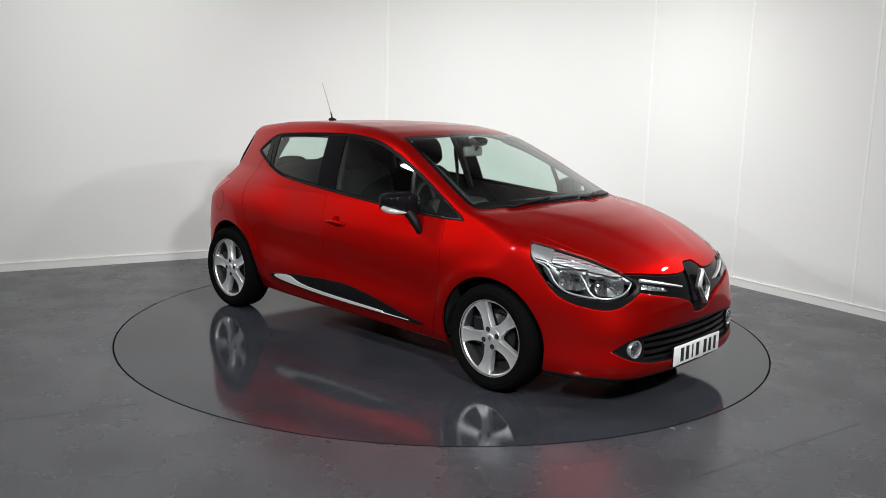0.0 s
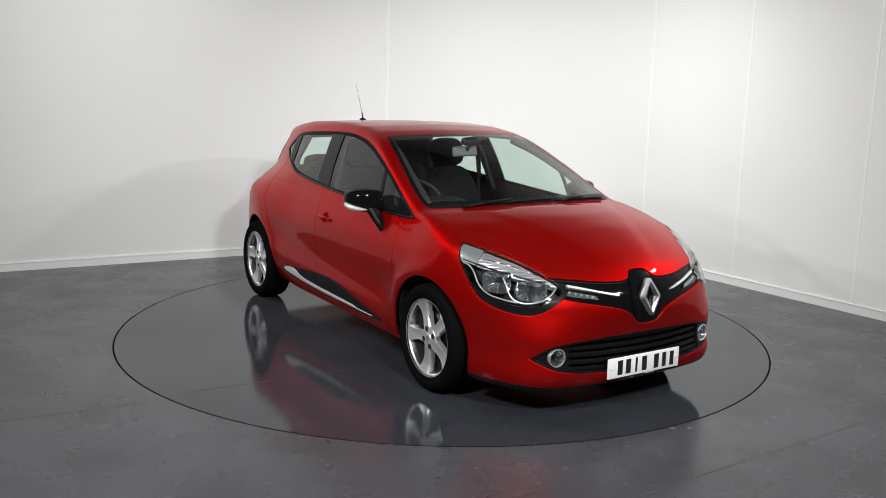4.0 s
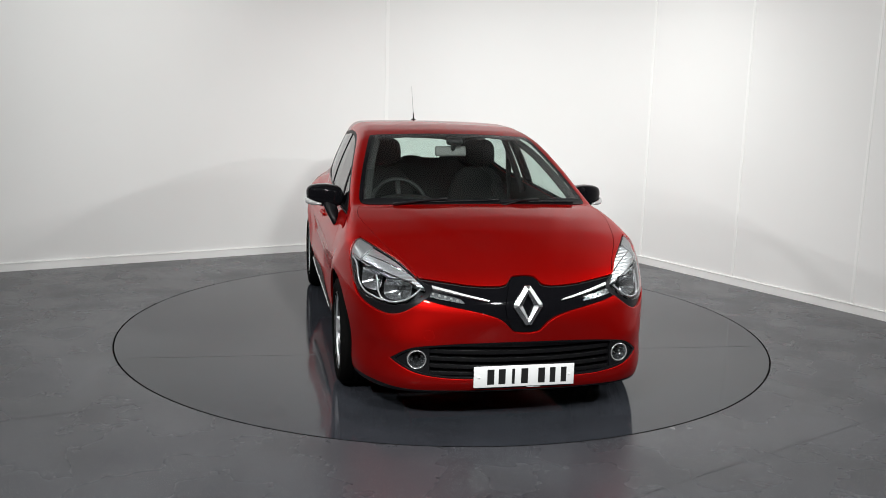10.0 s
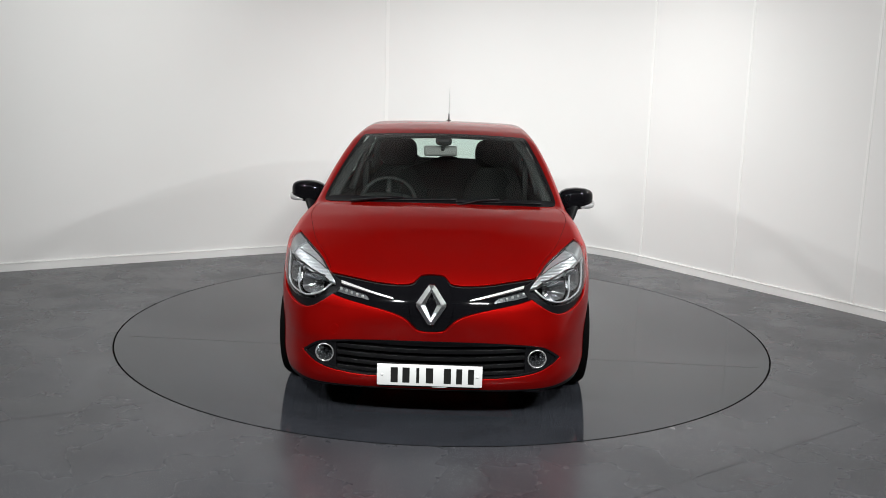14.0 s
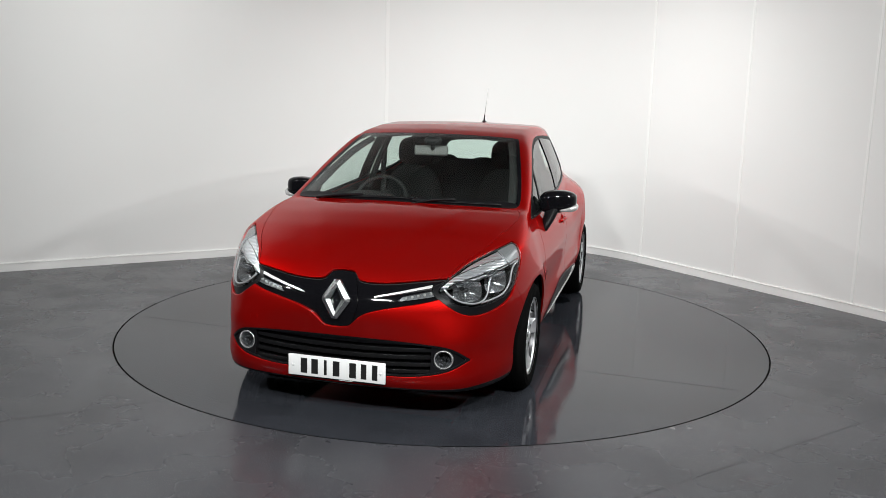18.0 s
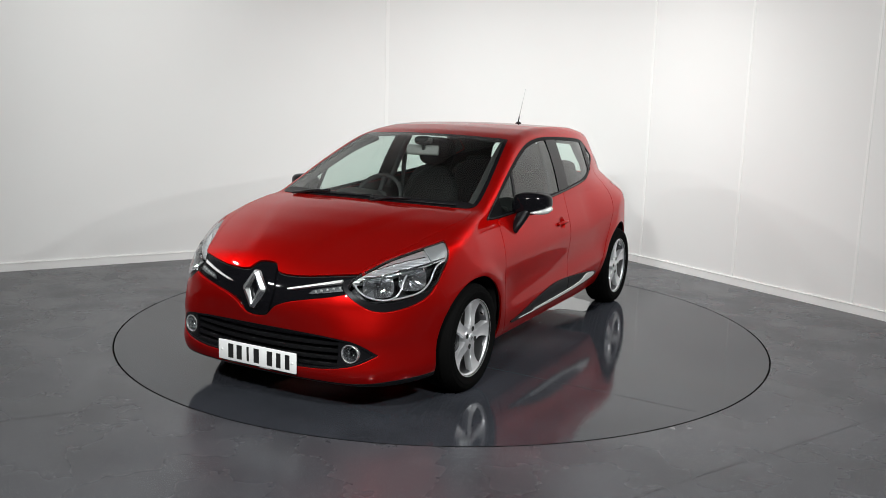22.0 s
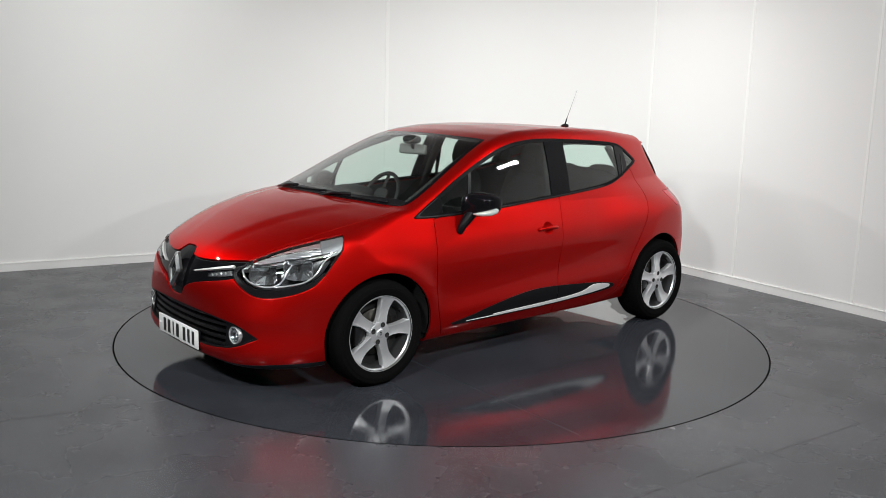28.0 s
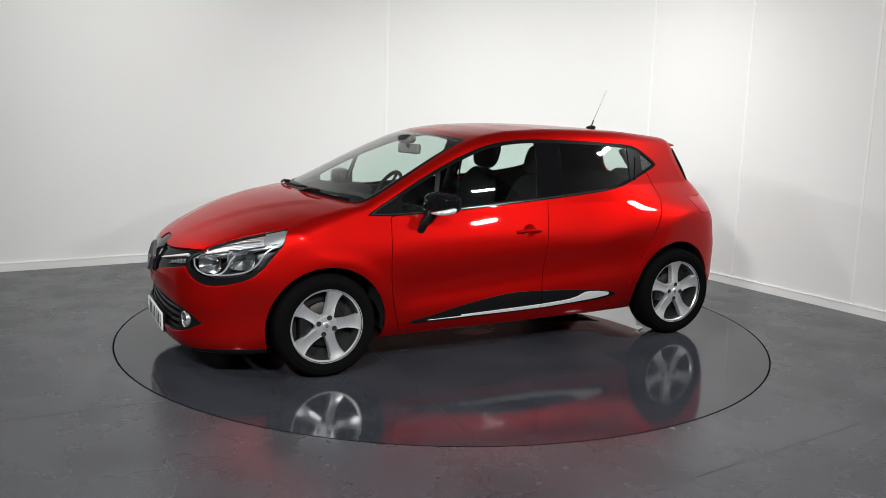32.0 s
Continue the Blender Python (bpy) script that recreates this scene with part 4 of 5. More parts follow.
def wheel(x, side, phase, z=0.304):
    y = 0.758
    rv, rf = rim_mesh(phase)
    rim = sharp(mesh_part("wheel", rv, rf, ALLOY, car, "silver five-spoke alloy wheel"), 32)
    rim.matrix_local = Matrix.Translation((CAR_X + x, CAR_Y + side * y, z)) @ (Matrix.Identity(4) if side > 0 else pose(0, 0, 0, 0, 0, 180))
    tv, tf = lathe(TYRE, 96)
    sharp(mesh_part("tyre", tv, tf, RUBBER, rim, "black rubber tyre"), 40)
    # the barrel's inner part takes a darker alloy, shade put into its colour
    mesh_part("rim_barrel", *lathe(BARREL[5:], 72), SHADED_ALLOY, rim, "shadowed inner rim")
    dv_, df_ = disc_mesh()
    mesh_part("brake_disc", dv_, df_, DISC_METAL, rim, "worn steel brake disc")
    # dark disc added behind the brake for the shade inside the wheel
    mesh_part("wheel_back", *lathe([(0.0, -0.01), (0.195, -0.01)], 40), DARK, rim)
    bm_part("brake_caliper", box_bm((0.075, 0.06, 0.16), (0.115, 0.02, 0.02), 0.012), DARK_METAL, rim)
    cv, cf = lathe([(0.0, 0.0815), (0.021, 0.0810), (0.0255, 0.0795), (0.026, 0.076)], 32)
    cap = mesh_part("centre_cap", cv, cf, ALLOY, rim, "silver centre cap")
    dm = [(0, 0.0825, 0.014), (0.010, 0.0825, 0), (0, 0.0825, -0.014), (-0.010, 0.0825, 0), (0, 0.0825, 0.007), (0.005, 0.0825, 0), (0, 0.0825, -0.007), (-0.005, 0.0825, 0)]
    mesh_part("cap_emblem", dm, [(0, 1, 5, 4), (1, 2, 6, 5), (2, 3, 7, 6), (3, 0, 4, 7)], DARK_METAL, rim, smooth=False)
    # bolt recesses: flat dark discs on the hub, their shade put into the colour
    for k in range(4):
        a = radians(phase + 4 + 90 * k)
        bv, bf = lathe([(0.0155, 0.0776), (0.0150, 0.0771), (0.0, 0.0770)], 20)
        px, pz = 0.050 * math.cos(a), 0.050 * math.sin(a)
        mesh_part("wheel_bolt", [(p[0] + px, p[1], p[2] + pz) for p in bv], bf, DARK, rim, "dark disc for the shade in a bolt recess")
    # valve
    a = radians(phase + 36)
    vv, vf = tube([(0.180 * math.cos(a), 0.06, 0.180 * math.sin(a)), (0.172 * math.cos(a), 0.078, 0.172 * math.sin(a))], 0.004, 8)
    mesh_part("valve", vv, vf, RUBBER, rim)
    return rim


DARK_METAL = material("dark_metal", (0.05, 0.05, 0.052), 0.4, 0.9)
DISC_METAL = material("brake_steel", (0.035, 0.033, 0.03), 0.45, 0.9)
# the wheel's alloy darkened for the shade inside the rim
SHADED_ALLOY = material("shaded_alloy", (0.10, 0.10, 0.105), 0.35, 0.8)
wheel(1.2945, 1, 106)
wheel(-1.2945, 1, 90)
wheel(1.2945, -1, 66)
wheel(-1.2945, -1, 80)

# wheel housings and floor pan
for cx, cz, r in ARCHES:
    for s in (1, -1):
        n = 40
        arc = [math.pi * (-0.05 + 1.10 * k / n) for k in range(n + 1)]
        v = [(cx + (r + 0.004) * math.cos(a), s * y, cz + (r + 0.004) * math.sin(a)) for a in arc for y in (0.845, 0.55)]
        f = [(2 * k, 2 * k + 1, 2 * k + 3, 2 * k + 2) for k in range(n)] + [tuple(2 * k + 1 for k in range(n + 1))]
        depths = np.linspace(0.845, 0.45, 80)
        held = []
        for x, y, z in v:
            inside_ = body_field(np.full(80, x), depths, np.full(80, max(z, 0.24))) < -0.03
            held.append((x, math.copysign(min(abs(y), depths[int(np.argmax(inside_))] if inside_.any() else 0.45), y), z))
        v = held
        mesh_part("wheel_housing", v, f, LINER, car, "black felt wheel housing", smooth=False)
bm_part("floor_pan", box_bm((3.2, 1.08, 0.06), (0.30, 0, 0.31), 0.02), DARK, car, "dark underside")
bm_part("floor_pan", box_bm((1.75, 1.50, 0.05), (0.0, 0, 0.295), 0.02), DARK, car, "dark underside")
v, f = tube(curve_points([(-1.4, -0.35, 0.28), (-1.2, -0.3, 0.26), (-0.6, -0.05, 0.22), (0.6, 0.0, 0.22)]), 0.028, 12)
mesh_part("exhaust_pipe", v, f, DARK_METAL, car)

# ---- headlamps ----
lens_field = corner_view(LENS, 2)
lens, bezel = take(lamp_all, lens_field)
bezels = pair("headlamp_bezel", bezel, TRIM_BLACK, None, "satin black headlamp bezel", depth=0.03, lift=-0.012)
lamps = pair("headlamp", lens, CLEAR, None, "clear polycarbonate headlamp", depth=0.006, lift=0.001)
pair("lamp_bowl", lens, LAMP_BLACK, lamps, "dark lamp interior", depth=0.0, lift=-0.085)
lens_in = take(lens, inset(lens_field, 0.002))[0]
split_line = lambda v: 0.785 - 0.165 * np.abs(0.7 * v[:, 1] - 0.71 * v[:, 0] + 0.53) - v[:, 2]
upper = take(lens_in, split_line)[0]
upper_plate, upper_ribbed = take(upper, lambda v: np.abs(0.7 * v[:, 1] - 0.71 * v[:, 0]) - 0.625 - 0.5 * (v[:, 2] - 0.79), 0.002)
pair("indicator_reflector", upper_ribbed, REFLECTOR, lamps, "ribbed silver indicator reflector", depth=0.03, lift=-0.022)
pair("indicator_plate", upper_plate, LAMP_GREY, lamps, "plain silver-grey end plate", depth=0.03, lift=-0.012)


def lamp_line(name, knots, radius, mat, sink, flat=1.0, label=""):
    pts = []
    for u, w in [(p.x, p.y) for p in curve_points([(a, b, 0) for a, b in knots], 6)]:
        q, nn = on_skin(u, w)
        pts.append(q - nn * sink)
    for s, parent in ((1, lamps[0]), (-1, lamps[1])):
        v, f = tube(pts if s > 0 else [flip(p) for p in pts], radius, 8, flat)
        mesh_part(name, v, f, mat, parent, label)


lamp_line("light_guide", [(-1.050, 0.690), (-1.025, 0.655), (-0.98, 0.627), (-0.91, 0.612), (-0.85, 0.620), (-0.815, 0.650), (-0.795, 0.698), (-0.775, 0.728)], 0.0052, GUIDE, 0.012, 1.0, "bright light guide")
lamp_line("light_guide", [(-0.86, 0.612), (-0.78, 0.620), (-0.70, 0.638), (-0.645, 0.680), (-0.615, 0.735), (-0.585, 0.765), (-0.545, 0.778)], 0.0052, GUIDE, 0.012, 1.0, "bright light guide")
lamp_line("divider_bar", [(-0.545, 0.792), (-0.65, 0.775), (-0.80, 0.750), (-0.95, 0.722), (-1.02, 0.700)], 0.0045, CHROME, 0.014, 1.0, "chrome divider")
lamp_line("divider_bar", [(-0.66, 0.812), (-0.76, 0.797), (-0.86, 0.776), (-0.95, 0.752)], 0.003, CHROME, 0.018, 1.0, "chrome divider")
# two free-form reflectors in each lamp, cut off flat below the indicator, with a capped bulb
for u0, w0, wide, tall in ((-0.930, 0.674, 0.078, 0.056), (-0.740, 0.702, 0.078, 0.060)):
    q, nn = on_skin(u0, w0)
    for s, parent in ((1, lamps[0]), (-1, lamps[1])):
        d = Vector((nn.x, nn.y * s, 0.25 * nn.z)).normalized()
        turn = d.to_track_quat("Y", "Z").to_matrix()
        c = (q if s > 0 else flip(q)) - d * 0.080
        v, f, n, m = [], [], 48, 9
        for k in range(m):
            rr = 0.16 + 0.84 * k / (m - 1)
            for i in range(n):
                a = 2 * math.pi * i / n
                sq = (abs(math.cos(a)) ** 3.2 + abs(math.sin(a)) ** 3.2) ** (-1 / 3.2)
                px, pz = wide * rr * sq * math.cos(a), max(-tall, min(tall * 0.72, tall * rr * sq * math.sin(a)))
                flute = 0.004 * (0.5 - abs((px / 0.022) % 1.0 - 0.5))
                v.append(c + turn @ Vector((px, 0.060 * rr ** 1.6 - flute, pz)))
        for k in range(m - 1):
            f += [(k * n + i, (k + 1) * n + i, (k + 1) * n + (i + 1) % n, k * n + (i + 1) % n) for i in range(n)]
        sharp(mesh_part("reflector_bowl", v, f, HEAD_BOWL, parent, "faceted chrome reflector"), 20)
        v, f = lathe([(0.0, 0.046), (0.009, 0.044), (0.012, 0.036), (0.012, 0.004)], 20)
        mesh_part("bulb_cap", [c + turn @ Vector(p) for p in v], f, DARK_METAL, parent)
        v, f = tube([c + turn @ Vector((-wide * 0.9, 0.05, tall * 0.80)), c + turn @ Vector((0, 0.056, tall * 0.86)), c + turn @ Vector((wide * 0.9, 0.05, tall * 0.80))], 0.006, 8, 0.6)
        mesh_part("bowl_brow", v, f, LAMP_BLACK, parent)

# ---- tail lamps ----
pair("tail_lamp", tail_lamp, RED_LENS, None, "red tail lamp lens", depth=0.02, lift=0.002)

# ---- fog lamps ----
for s, parent in ((1, pods[0]), (-1, pods[1])):
    q, nn = on_skin(FOG_Y, FOG_Z, "front")
    d = Vector((1, 0.12 * s, 0)).normalized()
    turn = d.to_track_quat("Y", "Z").to_matrix()
    c = (q if s > 0 else flip(q)) - Vector((0.020, 0, 0))
    place = lambda pts: [c + turn @ Vector(p) for p in pts]
    v, f = lathe([(0.0405, 0.004), (0.0415, 0.012), (0.0445, 0.016), (0.0485, 0.012), (0.0495, -0.03)], 48)
    mesh_part("chrome_ring", place(v), f, RING_CHROME, parent, "chrome fog lamp ring")
    v, f = lathe([(0.006, -0.045), (0.02, -0.035), (0.034, -0.012), (0.041, 0.006)], 40)
    mesh_part("fog_reflector", place(v), [g_[::-1] for g_ in f], REFLECTOR_SMOOTH, parent, "faceted fog lamp reflector")
    v, f = lathe([(0.0, 0.012), (0.02, 0.011), (0.041, 0.006)], 40)
    mesh_part("fog_lens", place(v), f, CLEAR, parent, "clear fog lamp lens")
    v, f = tube(place([(0, -0.04, 0), (0, -0.012, 0)]), 0.011, 12)
    mesh_part("bulb_shield", v, f, TRIM_BLACK, parent)

# ---- emblem: a folded diamond ----
def emblem():
    """Four folded bars round a tall opening, with blunt tips above and below."""
    v, f = [], []
    tilt = lambda y, z, h: Vector((2.114 + h - 0.20 * z, y, 0.624 + z))
    outer = [(0.014, 0.094), (0.073, 0.008), (0.073, -0.008), (0.014, -0.094), (-0.014, -0.094), (-0.073, -0.008), (-0.073, 0.008), (-0.014, 0.094)]
    ridge = [(0.002, 0.078), (0.050, 0.004), (0.050, -0.004), (0.002, -0.078), (-0.002, -0.078), (-0.050, -0.004), (-0.050, 0.004), (-0.002, 0.078)]
    inner = [(0.001, 0.058), (0.027, 0.002), (0.027, -0.002), (0.001, -0.058), (-0.001, -0.058), (-0.027, -0.002), (-0.027, 0.002), (-0.001, 0.058)]
    for a, b, c in zip(outer, ridge, inner):
        v += [tilt(*a, -0.006), tilt(*a, 0.010), tilt(*b, 0.021), tilt(*c, 0.012), tilt(*c, -0.006)]
    for k in range(8):
        a, b = 5 * k, 5 * ((k + 1) % 8)
        f += [(a + j, a + j + 1, b + j + 1, b + j) for j in range(4)]
    ob = mesh_part("emblem", v, f, EMBLEM, car, "silver diamond-shaped emblem", smooth=False)
    m = ob.modifiers.new("edge", "BEVEL")
    m.width, m.segments, m.limit_method, m.angle_limit = 0.002, 2, "ANGLE", radians(20)
    return ob


emblem()

# ---- number plate with plain bars ----
plate = bm_part("number_plate", box_bm((0.008, 0.52, 0.109), (2.110, 0, 0.264), 0.003, None, 2), PLATE, car, "white number plate with plain black bars")
bm_part("plate_carrier", box_bm((0.02, 0.50, 0.116), (2.096, 0, 0.2585), 0.004), TRIM_BLACK, plate)
x_bar = -0.196
for k, w in enumerate((0.044, 0.044, 0.018, 0.044, 0.0, 0.044, 0.036, 0.036)):
    if w:
        bm_part("plate_bar", box_bm((0.0012, w * 0.8, 0.077), (2.1144, -(x_bar + 0.044 / 2) * -1, 0.264), 0), PLATE_BLACK, plate, smooth=False)
    x_bar += 0.058 if w else 0.03
for y in (0.235, -0.235):
    v, f = lathe([(0.0, 0.0035), (0.006, 0.003), (0.0075, 0.0)], 16)
    mesh_part("plate_screw", [(2.114 + p[1], y + p[0], 0.264 + p[2]) for p in v], [g_[::-1] for g_ in f], PLATE, plate)
bm_part("carrier_mark", box_bm((0.0012, 0.07, 0.0035), (2.1065, 0.05, 0.2045), 0), PLATE, plate, smooth=False)

# ---- door mirrors ----
def door_mirror(s):
    def bend(p):
        t = p.y * s / 0.10
        return Vector((p.x * (1 - 0.10 * t) - 0.02 * t - 0.012 * t * t, p.y, p.z * (1 - 0.16 * max(t, 0)) + 0.006 * t))
    v, f = blob((0.150, 0.226, 0.144), (0.592, s * 0.869, 0.990), 3.2, 36, 24, bend)
    cap = mesh_part("door_mirror", v, f, GLOSS_BLACK, car, "gloss black door mirror with clear indicator")
    pts = curve_points([(0.694, s * 0.802, 0.822), (0.682, s * 0.818, 0.865), (0.655, s * 0.832, 0.91), (0.622, s * 0.848, 0.96)], 5)
    v, f = tube(pts, [0.028 + 0.020 * k / len(pts) for k in range(len(pts))], 14, 0.75)
    mesh_part("mirror_arm", v, f, TRIM_BLACK, cap, "black mirror arm")
    v, f = blob((0.010, 0.17, 0.10), (0.5215, s * 0.872, 0.992), 4, 28, 14)
    mesh_part("mirror_glass", v, f, CHROME, cap, "mirror glass")
    pts = curve_points([(0.670, s * 0.893, 0.942), (0.654, s * 0.932, 0.945), (0.622, s * 0.966, 0.951), (0.588, s * 0.979, 0.958), (0.550, s * 0.978, 0.966)], 5)
    v, f = tube(pts, [0.003 + 0.013 * math.sin(min(1.0, k / 13) * math.pi / 2) if k < 19 else 0.008 for k in range(len(pts))], 12, 1.15)
    mesh_part("mirror_indicator", v, f, INDICATOR, cap, "clear mirror indicator")


door_mirror(1)
door_mirror(-1)

# ---- door handles ----
for s, front in ((1, doors[0]), (-1, doors[1])):
    pts = []
    for u, w in ((0.03, 0.787), (0.005, 0.789), (-0.05, 0.791), (-0.11, 0.791), (-0.150, 0.790)):
        q, nn = on_skin(u, w, "side")
        pts.append(q + nn * (0.018 if -0.12 < u < 0.0 else 0.006))
    pts = curve_points([p if s > 0 else flip(p) for p in pts], 4)
    v, f = tube(pts, [0.006] + [0.0125] * (len(pts) - 2) + [0.008], 12, 0.9)
    mesh_part("door_handle", v, f, PAINT, front, "body-coloured pull handle")

# grips hidden in the black pillar behind the rear doors
for s, parent in ((1, back_doors[0]), (-1, back_doors[1])):
    pts = []
    for u, w in ((-1.012, 1.085), (-1.018, 1.12), (-1.033, 1.165), (-1.048, 1.21), (-1.055, 1.235)):
        q, nn = on_skin(u, w, "side")
        pts.append(q - nn * 0.011)
    v, f = tube(curve_points([p if s > 0 else flip(p) for p in pts], 3), 0.017, 12, 0.9)
    mesh_part("rear_handle", v, f, GLOSS_BLACK, parent, "gloss black hidden rear handle")

# ---- aerial ----
v, f = blob((0.085, 0.036, 0.03), (-1.105, 0, 1.418), 2.2, 20, 10, lambda p: Vector((p.x, p.y * (1 - 0.5 * p.x / 0.045), p.z * (1 - 0.3 * p.x / 0.045))))
aerial = mesh_part("aerial", v, f, TRIM_BLACK, car, "slim black roof aerial")
v, f = tube([(-1.110, 0, 1.425), (-1.130, 0, 1.475)], [0.006, 0.0045], 10)
mesh_part("aerial_spring", v, f, TRIM_BLACK, aerial)
v, f = tube([(-1.130, 0, 1.475), (-1.236, 0, 1.700)], [0.0026, 0.0017], 8)
mesh_part("aerial_mast", v, f, AERIAL, aerial, "thin silver-grey mast")

# ---- wipers and scuttle ----
for y0, y1, w in ((-0.52, 0.10, 0.009), (0.10, 0.60, 0.009)):
    pts = []
    for k in range(9):
        y = y0 + (y1 - y0) * k / 8
        x = 1.212 - 0.30 * y * y - 0.028 * k / 8
        z = float(TOP(x + 0.33 * y * y)) - 0.055 * y * y + 0.010
        pts.append((x, y, z))
    v, f = tube(pts, w, 8, 0.8)
    wiper = mesh_part("wiper", v, f, TRIM_BLACK, car, "black wiper blade on the windscreen")
    arm = [(1.235 - 0.3 * y0 * y0, y0 + 0.0, 1.0), (pts[2][0] + 0.02, pts[2][1], pts[2][2] + 0.012), (pts[4][0] + 0.008, pts[4][1], pts[4][2] + 0.016)]
    v, f = tube(arm, 0.008, 8)
    mesh_part("wiper_arm", v, f, TRIM_BLACK, wiper)
SCUTTLE = [(1.240, 0), (1.223, 0.25), (1.163, 0.46), (1.085, 0.655), (1.03, 0.69), (0.99, 0.67), (1.09, 0.44), (1.145, 0.25), (1.165, 0), (1.165, -0.2), (1.24, -0.2)]
sc = take(screen, top_view(SCUTTLE, 1, 0.9))[0]
skin_object("scuttle", both(sc), TRIM_BLACK, car, "black plastic scuttle below the windscreen", lift=0.003, depth=0.006)

# roof spoiler lip and washer jets
v, f = blob((0.12, 0.84, 0.026), (-1.585, 0, 1.320), 3, 36, 10, lambda p: Vector((p.x + 0.22 * p.y * p.y, p.y, p.z - 0.10 * p.y * p.y + 0.10 * (p.x + 0.06) * 0.5)))
spoiler = mesh_part("roof_spoiler", v, f, PAINT, car, "red roof spoiler")
for s in (1, -1):
    zs = np.linspace(1.285, 1.06, 12)
    root = np.stack([np.full(12, -1.1), np.full(12, 0.12), zs], 1)
    way = np.array([-0.80, 0.60, 0.0]) + np.outer(np.linspace(0, 0.05, 12), [0, 1, 0])
    spots = hit_skin(root, way / np.linalg.norm(way, axis=1)[:, None])
    v, f = tube([Vector((p[0], p[1] * s, p[2])) for p in spots], [0.012, 0.016, 0.019, 0.021, 0.022, 0.022, 0.021, 0.020, 0.018, 0.015, 0.012, 0.008], 10, 0.7)
    mesh_part("spoiler_fin", v, f, GLOSS_BLACK, spoiler, "gloss black fin beside the rear window")

# the single lamps of the running lights
for s, parent in ((1, drl[0]), (-1, drl[1])):
    for k in range(5):
        u, w = 0.342 + 0.028 * k, 0.6435 + 0.0062 * k
        q, nn = on_skin(u, w, "front")
        q = q - nn * 0.006
        v, f = blob((0.008, 0.014, 0.014), q if s > 0 else flip(q), 3, 12, 8)
        mesh_part("led", v, f, LED, parent)
# ---- inside the car ----
dash_pts = [(1.02, 0.955), (0.86, 0.975), (0.70, 0.955), (0.58, 0.925), (0.54, 0.87), (0.58, 0.70), (0.70, 0.60), (1.05, 0.60)]
n = len(dash_pts)
v = [(x, s * (0.66 if k < 2 else 0.69), z) for s in (-1, 1) for k, (x, z) in enumerate(dash_pts)]
f = [tuple(range(n))[::-1], tuple(range(n, 2 * n))] + [(k, n + k, n + (k + 1) % n, (k + 1) % n) for k in range(n)]
ob = mesh_part("dashboard", [Vector(p) for p in v], [q[::-1] for q in f], CABIN_DARK, car, "dark grey moulded dashboard", smooth=False)
m = ob.modifiers.new("edge", "BEVEL")
m.width, m.segments = 0.03, 3
v, f = blob((0.20, 0.36, 0.11), (0.66, -0.36, 0.945), 2.6)
mesh_part("instrument_binnacle", v, f, CABIN_DARK, ob)

# steering wheel, on the right-hand side
c, tilt = Vector((0.42, -0.365, 0.905)), pose(0, 0, 0, 0, 62, 0).to_3x3()
ringp = [c + tilt @ Vector((0.182 * math.cos(a), 0.182 * math.sin(a), 0)) for a in [2 * math.pi * k / 40 for k in range(41)]]
v, f = tube(ringp, 0.0145, 10)
sw = mesh_part("steering_wheel", v, f, CABIN_DARK, car, "black leather steering wheel")
for a in (0, 180, 270):
    d = tilt @ Vector((math.sin(radians(a + 90)), math.cos(radians(a + 90)), 0)) if a < 200 else tilt @ Vector((1, 0, 0))
    v, f = tube([c + d * 0.04, c + d * 0.178], 0.017, 8, 0.5)
    mesh_part("wheel_spoke", v, f, CABIN_DARK, sw)
v, f = blob((0.13, 0.14, 0.05), (0, 0, 0), 2.6)
mesh_part("wheel_hub", [c + tilt @ Vector(p) for p in v], f, CABIN_DARK, sw)


def front_seat(y):
    v, f = blob((0.54, 0.50, 0.17), (0.02, y, 0.50), 3.4)
    st = mesh_part("front_seat", v, f, CLOTH, car, "dark cloth front seat with headrest")
    lean = pose(0, 0, 0, 0, -17, 0).to_3x3()
    v, f = blob((0.15, 0.50, 0.62), (0, 0, 0), 3.4, 28, 18, lambda p: Vector((p.x, p.y * (1 - 0.25 * max(p.z, 0) / 0.31), p.z)))
    mesh_part("backrest", [Vector((-0.30, y, 0.80)) + lean @ Vector(p) for p in v], f, CLOTH, st)
    v, f = blob((0.11, 0.29, 0.22), (0, 0, 0), 3.0)
    mesh_part("headrest", [Vector((-0.415, y, 1.20)) + lean @ Vector(p) for p in v], f, CLOTH, st)
    for d in (-0.06, 0.06):
        v, f = tube([(-0.39, y + d, 1.06), (-0.41, y + d, 1.16)], 0.006, 8)
        mesh_part("headrest_post", v, f, DARK_METAL, st)


front_seat(0.365)
front_seat(-0.365)
v, f = blob((0.50, 1.22, 0.18), (-0.80, 0, 0.52), 4)
rear = mesh_part("rear_seat", v, f, CLOTH, car, "dark cloth rear bench")
lean = pose(0, 0, 0, 0, -20, 0).to_3x3()
v, f = blob((0.15, 1.20, 0.58), (0, 0, 0), 4.5)
mesh_part("backrest", [Vector((-1.05, 0, 0.83)) + lean @ Vector(p) for p in v], f, CLOTH, rear)
for y in (0.36, 0.0, -0.36):
    v, f = blob((0.09, 0.27 if y else 0.22, 0.15), (-1.16, y, 1.065 if y else 1.05), 3)
    mesh_part("headrest", v, f, CLOTH, rear)

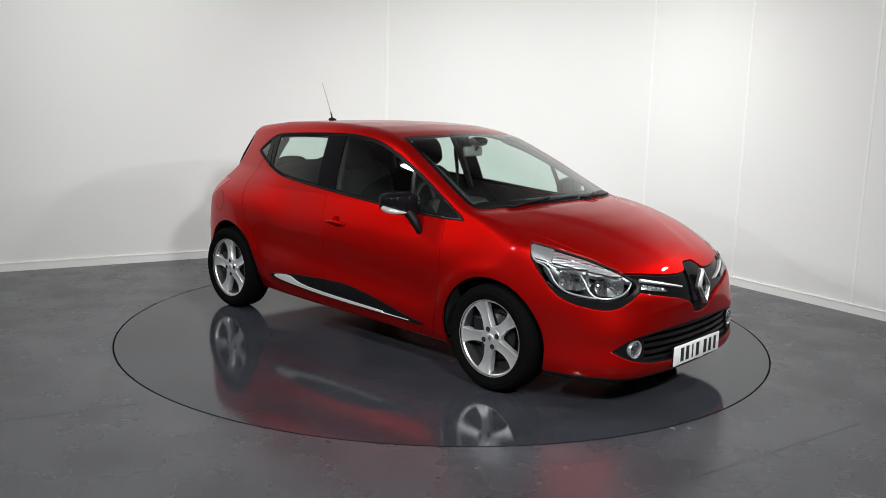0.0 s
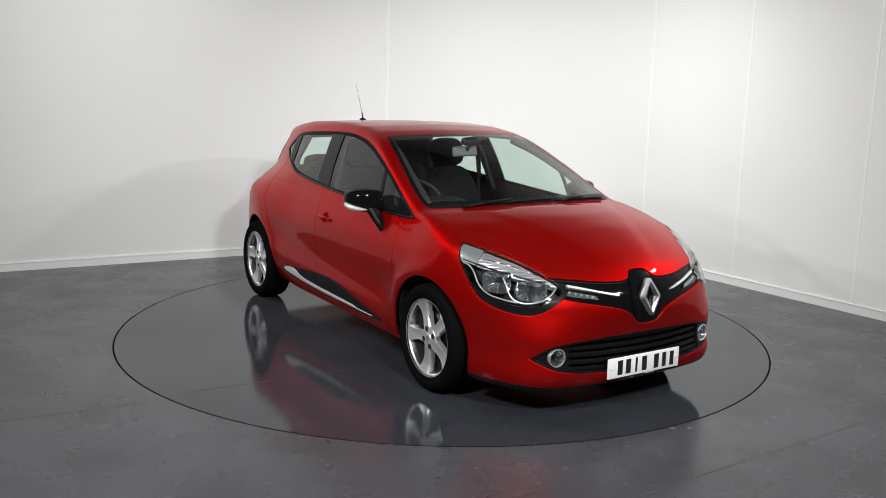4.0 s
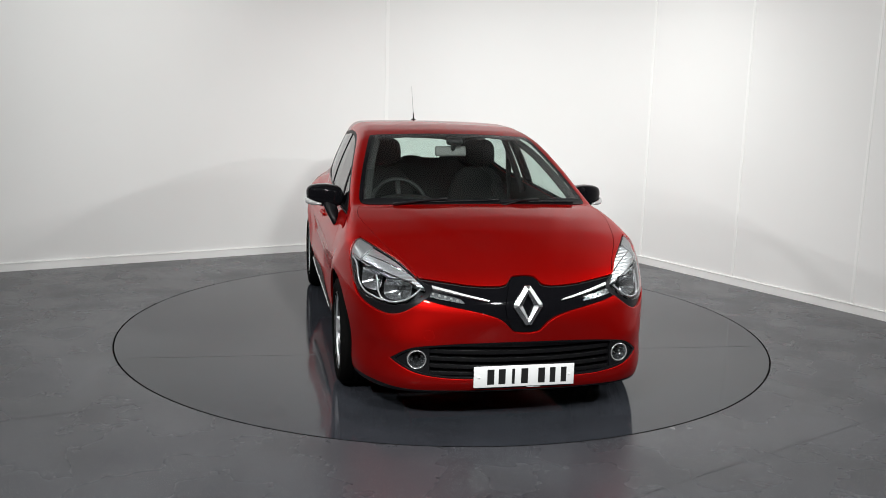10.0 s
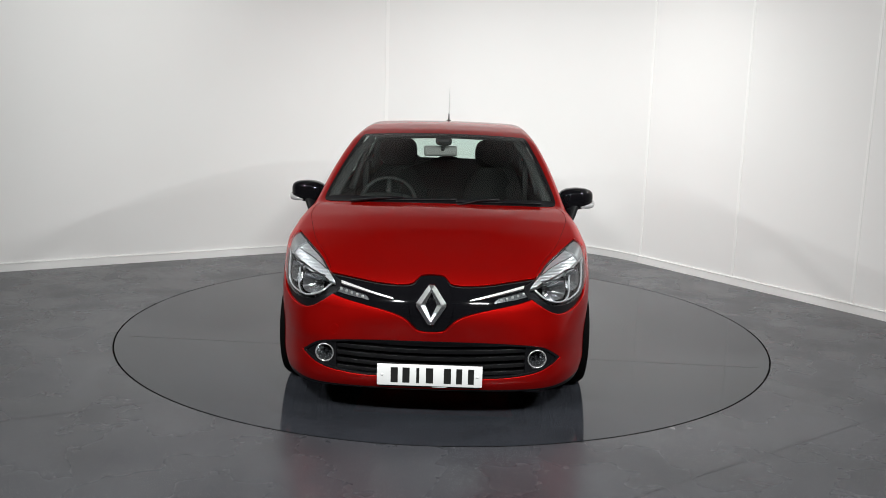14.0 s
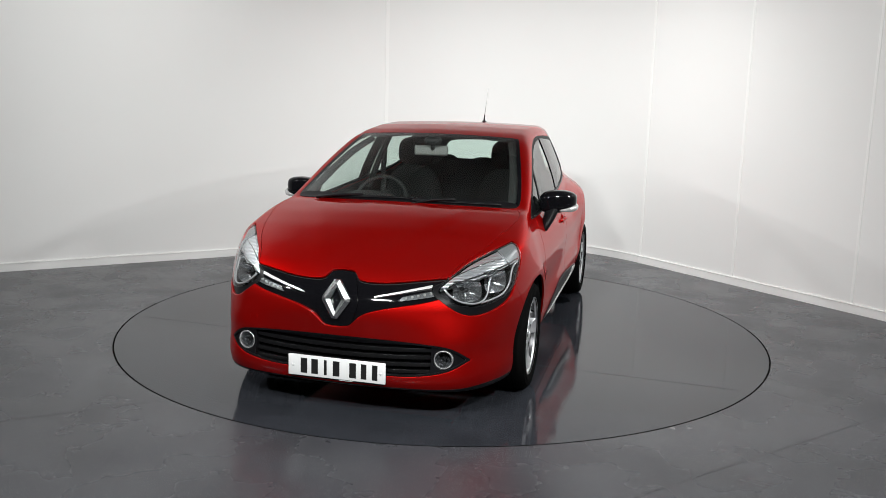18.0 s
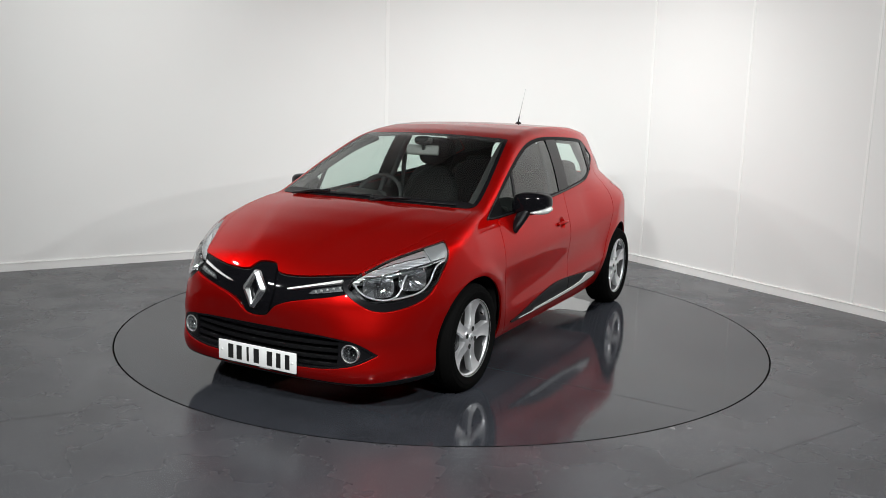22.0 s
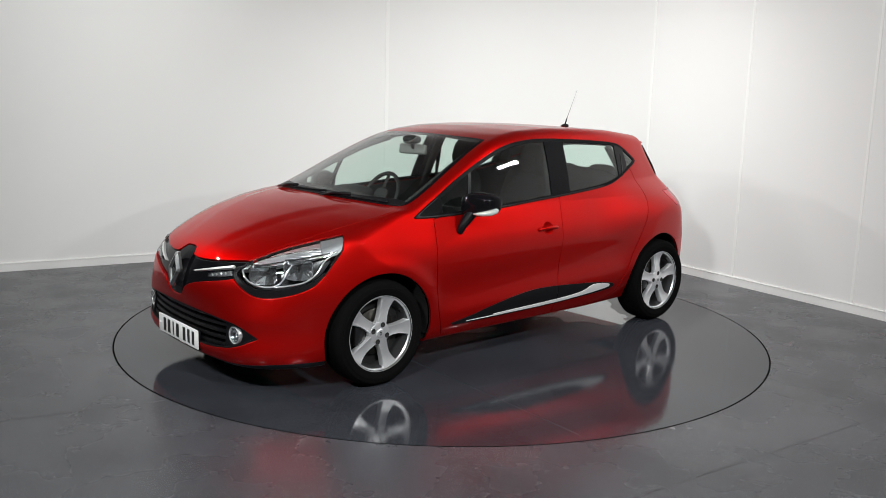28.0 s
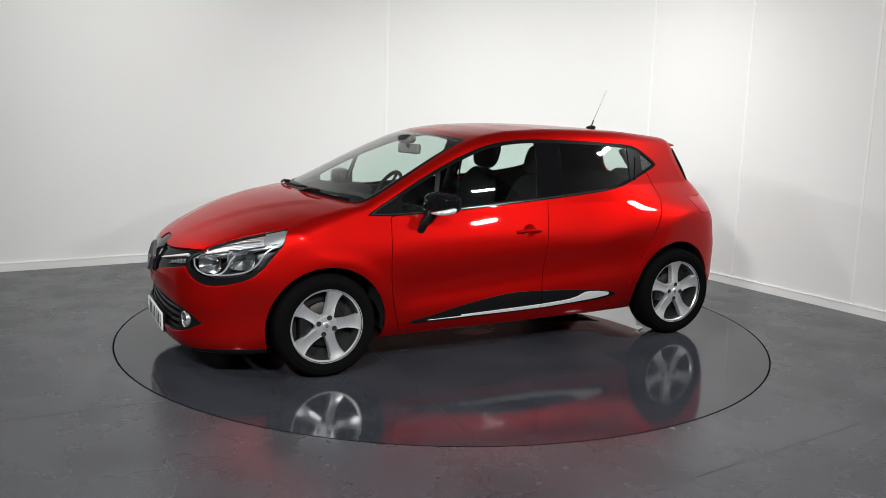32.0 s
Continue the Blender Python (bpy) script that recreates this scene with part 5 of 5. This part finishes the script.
# headlining, pillars and inner door skins
lining = take(roof, lambda v: v[:, 0] - 0.30)[0]
skin_object("headlining", both(lining), HEADLINER, car, "grey woven headlining", lift=-0.03, depth=0.0)
inner_low = take(take(front_door, below(0.93))[0], lambda v: 0.30 - v[:, 2])[0]
pair("door_card", inner_low, CABIN_DARK, doors, "dark inner door card", lift=-0.06, depth=0.0)
inner_low = take(take(rear_door, below(0.98))[0], lambda v: 0.30 - v[:, 2])[0]
pair("door_card", inner_low, CABIN_DARK, back_doors, "dark inner door card", lift=-0.06, depth=0.0)
# dark sheet added close behind the quarter glass blocks the bright wall beyond
pair("quarter_blank", take(dlo, lambda v: v[:, 0] + 1.0)[0], CABIN_DARK, None, "dark sheet added behind the rear quarter glass", depth=0.0, lift=-0.0075)
bm_part("load_cover", box_bm((0.50, 1.1, 0.02), (-1.42, 0, 0.98), 0.004), CABIN_DARK, car, "black parcel shelf")
bm_part("cabin_floor", box_bm((1.72, 1.40, 0.03), (0.02, 0, 0.335), 0.0), CABIN_DARK, car)
bm_part("boot_floor", box_bm((0.78, 0.98, 0.03), (-1.27, 0, 0.46), 0.0), CABIN_DARK, car)
bm_part("bulkhead", box_bm((0.03, 1.3, 0.62), (1.0, 0, 0.60), 0.0), DARK, car)

# rear-view mirror and sensor pod
bm = box_bm((0.035, 0.225, 0.068), (0, 0, 0), 0.014, pose(0, 0, 0, 0, -8, 14))
bmesh.ops.translate(bm, vec=(0.40, -0.02, 1.262), verts=bm.verts)
rv = bm_part("rear_view_mirror", bm, CABIN_GREY, car, "grey interior mirror on the windscreen")
v, f = blob((0.12, 0.11, 0.06), (0.43, 0.0, 1.328), 2.6)
mesh_part("sensor_pod", v, f, CABIN_DARK, rv)
v, f = tube([(0.43, 0.0, 1.30), (0.405, -0.01, 1.27)], 0.014, 10)
mesh_part("mirror_stem", v, f, CABIN_DARK, rv)
for s in (1, -1):
    # seat belt from the pillar
    v, f = tube(curve_points([(-0.33, s * 0.60, 1.22), (-0.30, s * 0.60, 1.0), (-0.28, s * 0.62, 0.55)], 4), 0.022, 8, 0.12)
    mesh_part("seat_belt", v, f, CABIN_DARK, car, "black seat belt")
    # inner face of the centre pillar
    v, f = tube(curve_points([(-0.30, s * 0.545, 1.33), (-0.27, s * 0.63, 1.12), (-0.24, s * 0.695, 0.92)], 4), 0.045, 10, 0.5)
    mesh_part("pillar_trim", v, f, CABIN_DARK, car, "dark pillar trim")
    v, f = tube(curve_points([(0.99, s * 0.655, 0.985), (0.70, s * 0.605, 1.13), (0.45, s * 0.55, 1.245), (0.24, s * 0.50, 1.315)], 4), 0.030, 10, 0.6)
    mesh_part("pillar_trim", v, f, PILLAR_GREY, car, "grey windscreen pillar trim")
    v, f = tube(curve_points([(-0.98, s * 0.54, 1.285), (-1.05, s * 0.58, 1.15), (-1.06, s * 0.62, 1.02)], 4), 0.045, 10, 0.5)
    mesh_part("pillar_trim", v, f, CABIN_DARK, car, "dark rear pillar trim")


def motions():
    for thing in (car, turntable, *puddles, water_drops):
        walk(thing, [(t, turn_pose(t)) for t in range(0, 33, 2)])


motions()
